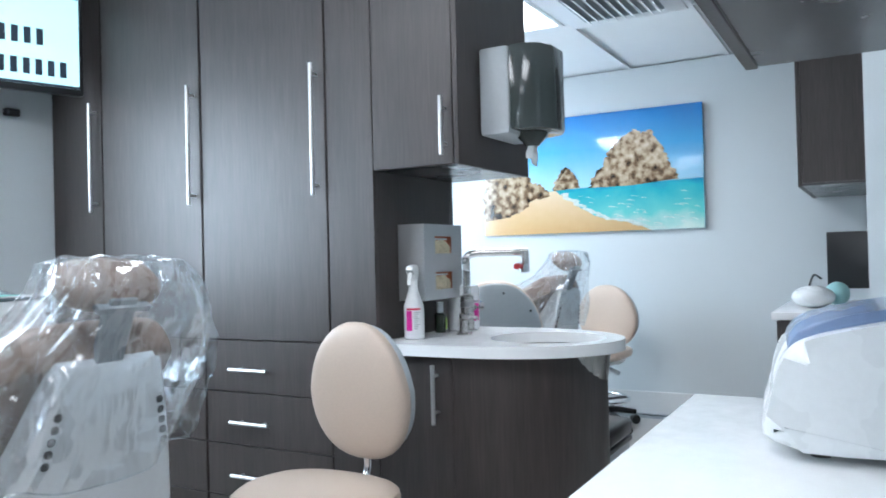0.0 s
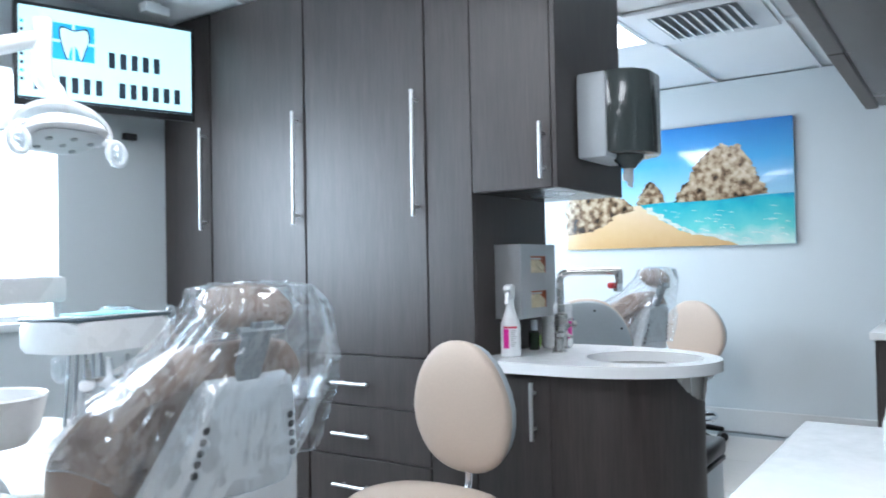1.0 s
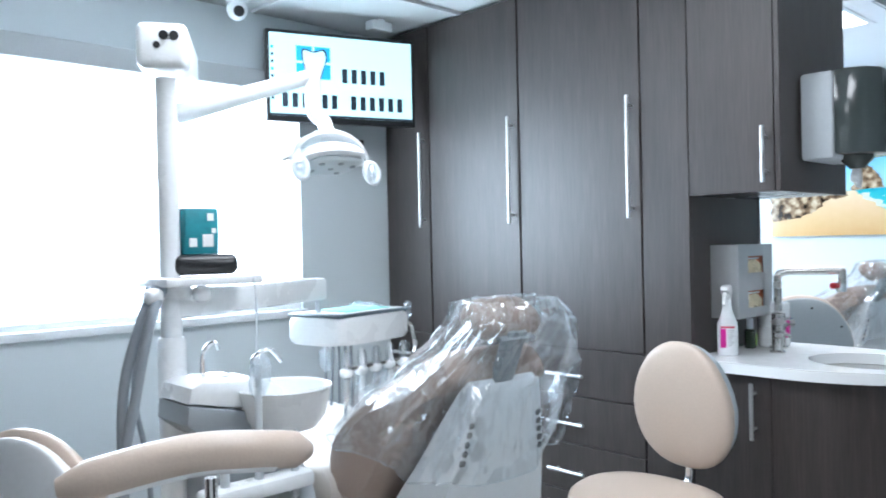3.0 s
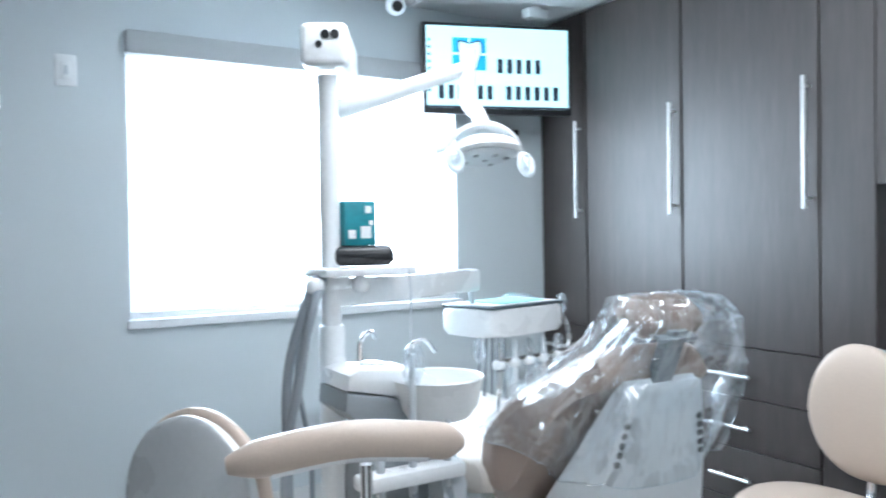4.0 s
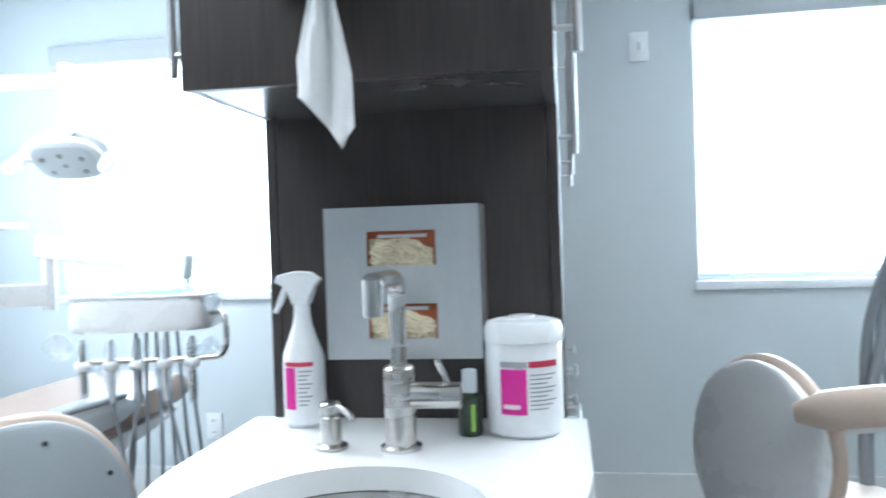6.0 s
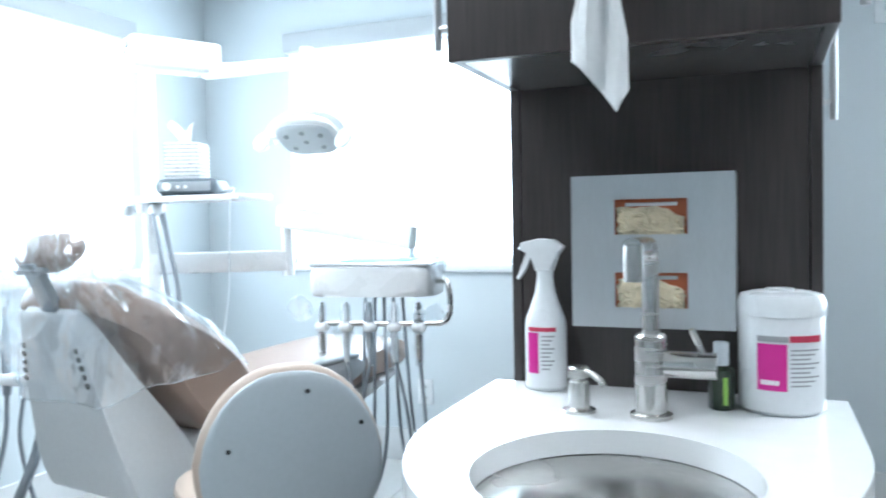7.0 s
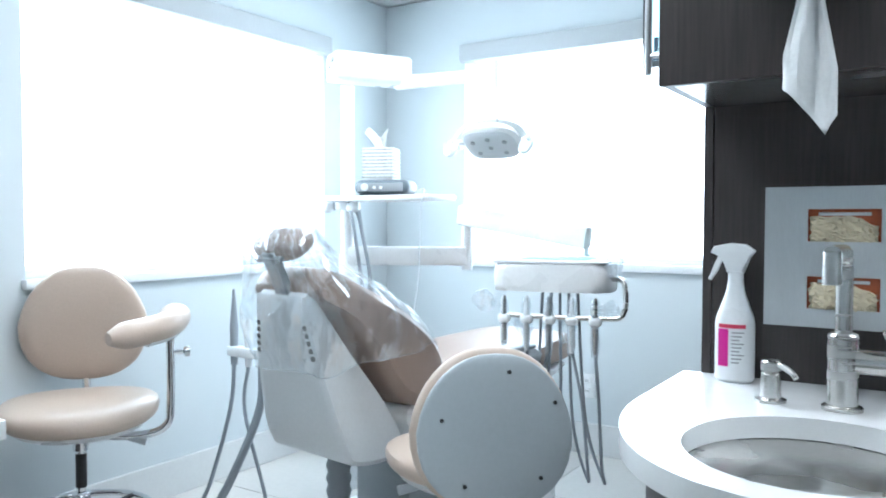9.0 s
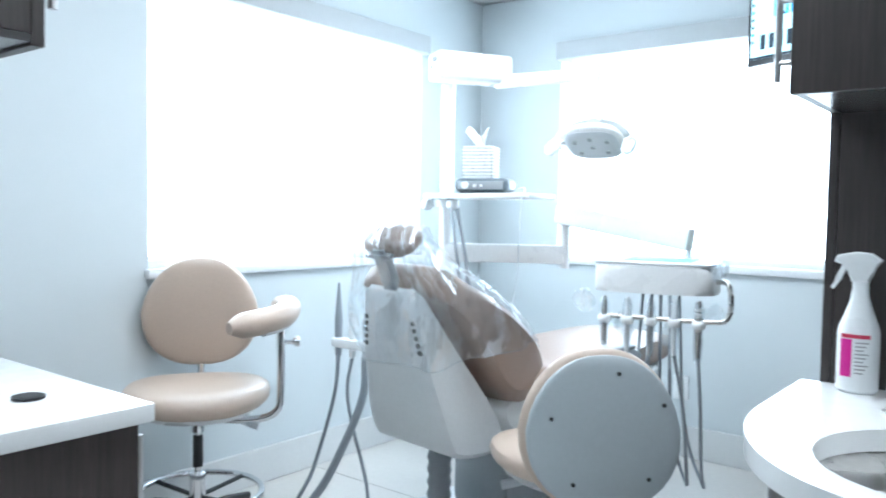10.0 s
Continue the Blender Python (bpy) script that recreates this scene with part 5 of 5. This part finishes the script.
def television(a, b, z0, z1, name_group):
    """A screen between the floor-plan points a and b, facing to the side on the right of a -> b seen from below."""
    a, b = Vector((*a, 0)), Vector((*b, 0))
    w, h = (b - a).length, z1 - z0
    ang = math.degrees(math.atan2((b - a).y, (b - a).x))
    t = thing("television", "flat black-framed television showing a blue and white clinic logo", "television", name_group, at=(a.x, a.y, z0), turn=ang)
    part("bezel", newbox(0, w, 0, 0.035, 0, h, 0.004), DARK, t)
    part("back_box", newbox(w * 0.2, w * 0.8, 0.0352, 0.07, h * 0.15, h * 0.75, 0.01), DARK, t)
    part("wall_arm", bar(bmesh.new(), (w * 0.5, 0.07, h * 0.5), (w * 0.5, 0.14, h * 0.5), 0.02, 10), DARK, t)
    m = 0.016
    sc = part("screen", newbox(m, w - m, -0.002, -0.0005, m * 1.6, h - m), SCREEN, t, "lit pale screen")
    def sq(x, z, s):
        return part("logo_tile", newbox(x, x + s, -0.003, -0.0022, z, z + s * 0.92, 0.0), SCREENBLUE, sc)
    u = w / 0.70
    for ix in (0, 1):
        for iz in (0, 1):
            sq((0.135 + 0.083 * ix) * u, (0.195 + 0.078 * iz) * u, 0.073 * u)
    tooth = closed([(0.170, 0.320), (0.215, 0.312), (0.258, 0.322), (0.268, 0.285), (0.252, 0.235), (0.240, 0.200), (0.228, 0.240), (0.214, 0.252), (0.200, 0.235), (0.192, 0.200), (0.178, 0.235), (0.166, 0.285)], 4)
    part("logo_tooth_edge", prism(bmesh.new(), [((q[0] - 0.215) * 1.12 * u + 0.215 * u, (q[1] - 0.262) * 1.12 * u + 0.262 * u) for q in tooth], -0.0040, -0.0034, "y"), SCREENINK, sc)
    part("logo_tooth", prism(bmesh.new(), [(q[0] * u, q[1] * u) for q in tooth], -0.0048, -0.0042, "y"), SCREEN, sc)
    # name in the logo: one plain bar to each letter
    def letters(x0, x1, z0_, z1_, n, gap=()):
        step = (x1 - x0) / n
        for k in range(n):
            if k in gap:
                continue
            part("logo_letter_bar", newbox((x0 + step * (k + 0.10)) * u, (x0 + step * (k + 0.66)) * u, -0.003, -0.0022, z0_ * u, z1_ * u), SCREENINK, sc)
    letters(0.34, 0.565, 0.185, 0.250, 5)
    letters(0.065, 0.650, 0.065, 0.128, 13, (6,))
    for k in range(8):
        part("icon", newbox(0.022 * u, 0.034 * u, -0.003, -0.0022, (0.32 - 0.032 * k) * u, (0.332 - 0.032 * k) * u), SCREENINK if k % 3 else SCREENBLUE, sc)
    part("taskbar", newbox(m, w - m, -0.003, -0.0022, m * 1.6, m * 1.6 + 0.010), SCREENINK, sc)
    return t


television((1.735, 1.60), (2.398, 1.377), 1.912, 2.318, "televisions")
television((-1.218, 1.615), (-0.607, 1.337), 1.918, 2.325, "televisions")
single("wall_cable_box", newbox(2.24, 2.30, YW - 0.03, YW - 0.001, 1.845, 1.875, 0.004), DARK, "small black cable box on the wall", "cable box")

# ---- seascape on the east wall ----
PY0, PY1, PZ0, PZ1 = -0.533, 0.967, 1.355, 2.130


def seascape():
    p = thing("wall_picture", "glossy frameless seascape print with rocks, sand and turquoise sea", "picture", at=(XP, PY1, PZ0))
    w, h = PY1 - PY0, PZ1 - PZ0
    # local: x out of the wall is -x; s runs along -y; z up
    def flat(nm, pts, depth, m):
        bm = bmesh.new()
        prism(bm, [(-s * w, z * h) for s, z in pts], -depth - 0.0012, -depth, "x")
        return part(nm, bm, m, panel)
    sky_m = gradient("print_sky", [(0.35, (0.45, 0.72, 0.86)), (0.7, (0.10, 0.42, 0.78)), (1.0, (0.03, 0.22, 0.62))], 2, 0, h, speck=0.02)
    sea_m = gradient("print_sea", [(0.0, (0.62, 0.74, 0.68)), (0.35, (0.16, 0.58, 0.56)), (0.8, (0.04, 0.42, 0.50)), (1.0, (0.02, 0.22, 0.42))], 2, 0.0, h * 0.43, speck=0.25, scale=9)
    sand_m = gradient("print_sand", [(0.0, (0.55, 0.36, 0.16)), (0.6, (0.68, 0.50, 0.30)), (1.0, (0.74, 0.62, 0.46))], 2, 0, h * 0.42, speck=0.1)
    rock_m = gradient("print_rock", [(0.24, (0.03, 0.02, 0.012)), (0.40, (0.20, 0.13, 0.075)), (0.58, (0.48, 0.38, 0.26)), (0.85, (0.66, 0.57, 0.44))], 2, -h, h * 2, speck=0.72, scale=22)
    foam_m = mat("print_foam", (0.66, 0.76, 0.72), 0.15, vary=0.3, scale=30, grain=0.2, coat=0.6)
    rnd_foam = random.Random(21)
    panel = part("panel", newbox(-0.030, -0.004, -w, 0, 0, h, 0.002), sky_m, p, "printed sky")
    rnd = random.Random(5)
    def rough_line(pts, amp, n=7):
        out = []
        for (a, b), (c, d) in zip(pts, pts[1:]):
            for k in range(n):
                t = k / n
                out.append((a + (c - a) * t + rnd.uniform(-amp, amp), b + (d - b) * t + rnd.uniform(-amp, amp)))
        return out + [pts[-1]]
    E = 0.002
    flat("print_sea", [(E, E), (1 - E, E), (1 - E, 0.40), (E, 0.36)], 0.0305, sea_m)
    flat("print_beach", [(E, E), (0.78, E)] + rough_line([(0.72, 0.05), (0.55, 0.13), (0.45, 0.24), (0.38, 0.34), (0.36, 0.37)], 0.006) + [(E, 0.36)], 0.032, sand_m)
    a = rough_line([(0.72, 0.05), (0.55, 0.13), (0.45, 0.24), (0.38, 0.335)], 0.010)
    flat("print_foam", a + [(q_ + 0.020 + rnd_foam.uniform(-0.008, 0.012), z_ + 0.012) for q_, z_ in a[::-1]], 0.0335, foam_m)
    # broken crests, longer and thicker towards the shore
    for k in range(46):
        z_ = 0.02 + 0.30 * rnd_foam.random() ** 1.4
        shore = 0.74 - 1.15 * z_ if z_ < 0.2 else 0.62 - 0.62 * z_
        q_ = shore + 0.05 + rnd_foam.random() ** 1.3 * (0.94 - shore)
        ln, th = rnd_foam.uniform(0.015, 0.055) * (1.2 - 2 * z_), rnd_foam.uniform(0.004, 0.013) * (1.2 - 2.2 * z_)
        n_ = 7
        up_ = [(q_ + ln * (u_ / n_ - 0.5), z_ + th * math.sin(math.pi * u_ / n_) * rnd_foam.uniform(0.4, 1.2) - 0.25 * ln * (u_ / n_)) for u_ in range(n_ + 1)]
        dn_ = [(a_, b_ - th * rnd_foam.uniform(0.3, 0.9) - 0.001) for a_, b_ in up_[::-1]]
        if q_ + ln < 0.995 and min(b_ for _, b_ in dn_) > 0.004:
            flat("print_crest", up_ + dn_, 0.0335, foam_m)
    flat("print_big_rock", rough_line([(0.515, 0.385), (0.535, 0.47), (0.575, 0.55), (0.60, 0.66), (0.645, 0.745), (0.69, 0.80), (0.72, 0.835), (0.75, 0.80), (0.79, 0.83), (0.82, 0.73), (0.845, 0.62), (0.87, 0.52), (0.90, 0.405)], 0.009) + [(0.70, 0.375)], 0.0335, rock_m)
    flat("print_small_rock", rough_line([(0.345, 0.37), (0.36, 0.46), (0.385, 0.545), (0.415, 0.565), (0.45, 0.50), (0.475, 0.385)], 0.008), 0.0335, rock_m)
    flat("print_cliff", rough_line([(0.004, 0.14), (0.004, 0.60), (0.06, 0.62), (0.12, 0.56), (0.20, 0.58), (0.25, 0.46), (0.30, 0.42), (0.33, 0.33), (0.24, 0.30), (0.20, 0.20), (0.12, 0.16)], 0.010), 0.0335, rock_m)


seascape()

# ---- ceiling fittings ----


def light_panel(x, y, watts):
    t = thing("ceiling_light", "white flush ceiling light panel", "ceiling light", "ceiling lights", at=(x, y, CEIL))
    for a in ((-0.59, 0.59, -0.29, -0.265), (-0.59, 0.59, 0.265, 0.29), (-0.59, -0.565, -0.2645, 0.2645), (0.565, 0.59, -0.2645, 0.2645)):
        part("frame", newbox(*a, -0.006, 0.010), TBAR, t)
    part("diffuser", newbox(-0.564, 0.564, -0.264, 0.264, -0.003, 0.008), PANELGLOW, t, "lit white diffuser")
    lm = area("panel_light", (x, y, CEIL - 0.012), (x, y, 0), 1.12, 0.52, watts, (1.0, 0.985, 0.96))


light_panel(3.56, 0.225, 18)
# next four are unseen, added as fill light for passage and bays
light_panel(1.12, -0.995, 6)
light_panel(-1.32, -0.995, 5)
light_panel(-1.32, 0.225, 12)
light_panel(1.12, 0.225, 6)


def vent(x, y):
    v = thing("ceiling_vent", "white louvred ceiling air vent", "vent", at=(x, y, CEIL))
    part("plate", newbox(-0.29, 0.29, -0.29, 0.29, -0.010, 0.008, 0.004), TBAR, v)
    part("recess", newbox(-0.20, 0.20, -0.20, 0.20, -0.013, -0.0105), GREYMID, v)
    for k in range(9):
        bm = newbox(-0.19, 0.19, -0.017, 0.017, -0.0015, 0.0015)
        bm.transform(pose(0, -0.176 + 0.044 * k, -0.022, 35, 0, 0))
        part("louvre", bm, TBAR, v)


vent(3.93, -0.385)


def dome_camera(x, y, z):
    c = thing("security_camera", "white ceiling camera with a black lens", "camera", at=(x, y, z))
    part("mount", lathe(bmesh.new(), [(0.045, 0.06), (0.045, 0.03), (0.03, 0.025)], seg=24), WHITE, c)
    part("ball", pillow(bmesh.new(), 0.042, 0.042, 0.042, 2, 2, nu=24, nv=14), WHITE, c)
    part("lens", bar(bmesh.new(), (-0.012, -0.036, -0.014), (-0.016, -0.046, -0.018), 0.022, 20), DARK, c)


dome_camera(1.55, 1.50, 2.335)
sp = thing("projector_sensor", "small white ceiling sensor box", "sensor", at=(2.25, 1.45, CEIL))
part("casing", newbox(-0.06, 0.06, -0.03, 0.03, -0.045, -0.001, 0.008), WHITE, sp)
part("mount", newbox(-0.02, 0.02, -0.02, 0.02, -0.0008, 0.01), TBAR, sp)

# ---- small things on the passage worktops ----


def sterilizer(x, y, turn):
    s = thing("tabletop_unit", "white rounded tabletop lab unit with a blue visor lid", "lab unit", at=(x, y, PASS), turn=turn)
    prof = closed([(-0.20, 0.02), (-0.205, 0.08), (-0.185, 0.145), (-0.14, 0.175), (0.0, 0.205), (0.13, 0.235), (0.22, 0.22), (0.24, 0.08), (0.22, 0.015), (0.0, 0.012)], 4)
    part("housing", prism(bmesh.new(), prof, -0.16, 0.16, "y", 0.03, 3), WHITE, s, "glossy white moulded housing")
    vis = closed([(-0.180, 0.155), (-0.145, 0.190), (0.0, 0.220), (0.10, 0.240), (0.10, 0.225), (0.0, 0.200), (-0.13, 0.170), (-0.165, 0.150)], 3)
    part("visor", prism(bmesh.new(), vis, -0.12, 0.12, "y", 0.004), BLUEV, s, "blue translucent visor lid")
    for a in (-0.14, 0.16):
        for b in (-0.11, 0.11):
            part("foot", lathe(bmesh.new(), [(0.014, 0), (0.014, 0.016)], (a, b, 0), 12), DARK, s)


sterilizer(1.695, -1.49, -84)


def headgear(x, y):
    g = thing("face_shield", "white face shield and aqua visor lying on the worktop", "face shield", at=(x, y, PASS))
    part("shell", pillow(bmesh.new(), 0.12, 0.10, 0.055, 2.2, 2.0, pose(0, 0, 0.055), 28, 10), WHITE, g)
    part("visor", pillow(bmesh.new(), 0.075, 0.06, 0.06, 2, 2, pose(0.17, -0.10, 0.062), 22, 10), AQUA, g, "aqua plastic visor")
    part("strap", tube(bmesh.new(), bend([(0.0, 0.02, 0.10), (0.06, 0.0, 0.16), (0.13, -0.03, 0.14)], 5), 0.005, 8), DARK, g)


headgear(4.62, -1.16)
mon = thing("desk_monitor", "black flat monitor standing on the worktop", "monitor", at=(4.95, -1.45, PASS))
part("panel", newbox(-0.02, 0.02, -0.24, 0.24, 0.08, 0.38, 0.005), DARK, mon)
part("stand", newbox(-0.07, 0.07, -0.09, 0.09, 0, 0.012, 0.004), DARK, mon)
part("neck", newbox(-0.012, 0.012, -0.03, 0.03, 0.0125, 0.10), DARK, mon)
cup = thing("cable_grommet", "dark round cable grommet in the worktop", "grommet", at=(-1.701, -1.107, PASS))
part("ring", lathe(bmesh.new(), [(0.030, 0.0005), (0.030, 0.006), (0.022, 0.008), (0.0, 0.004)], seg=24), DARK, cup)


def trash(x, y):
    b = thing("waste_bin", "grey step bin with a black lid beside the sink cabinet", "waste bin", at=(x, y, FLOOR))
    part("bin_body", newbox(-0.14, 0.14, -0.16, 0.16, 0.0, 0.315, 0.015), GREYSHELL, b)
    part("lid", newbox(-0.15, 0.15, -0.17, 0.17, 0.32, 0.39, 0.02, 3), DARK, b, "black plastic lid")
    part("rim", newbox(-0.147, 0.147, -0.167, 0.167, 0.30, 0.3195, 0.004), DARK, b)


trash(3.20, -0.42)

# ---- the far chair in the east room ----
ce = dental_chair(4.12, 0.16, -7, TAN)
chair_cover(4.12, 0.16, -7, 0.2, 15)

# ---- floor tiles ----
TILE = 0.60
tile_me = finish("tile", newbox(0.002, TILE - 0.002, 0.002, TILE - 0.002, -0.0075, 0.0, 0.0012, 1), FLOORM, False)
nx, ny = int((XP - XL) / TILE) + 1, int((YW - YS) / TILE) + 1
for i in range(nx):
    for j in range(ny):
        x, y = XL + i * TILE, YW - (j + 1) * TILE
        if x + TILE < XP + 0.14 and y > YS - 0.1:
            ob = new("tile", tile_me)
            ob.parent = floor
            ob.location = (x, y, FLOOR)
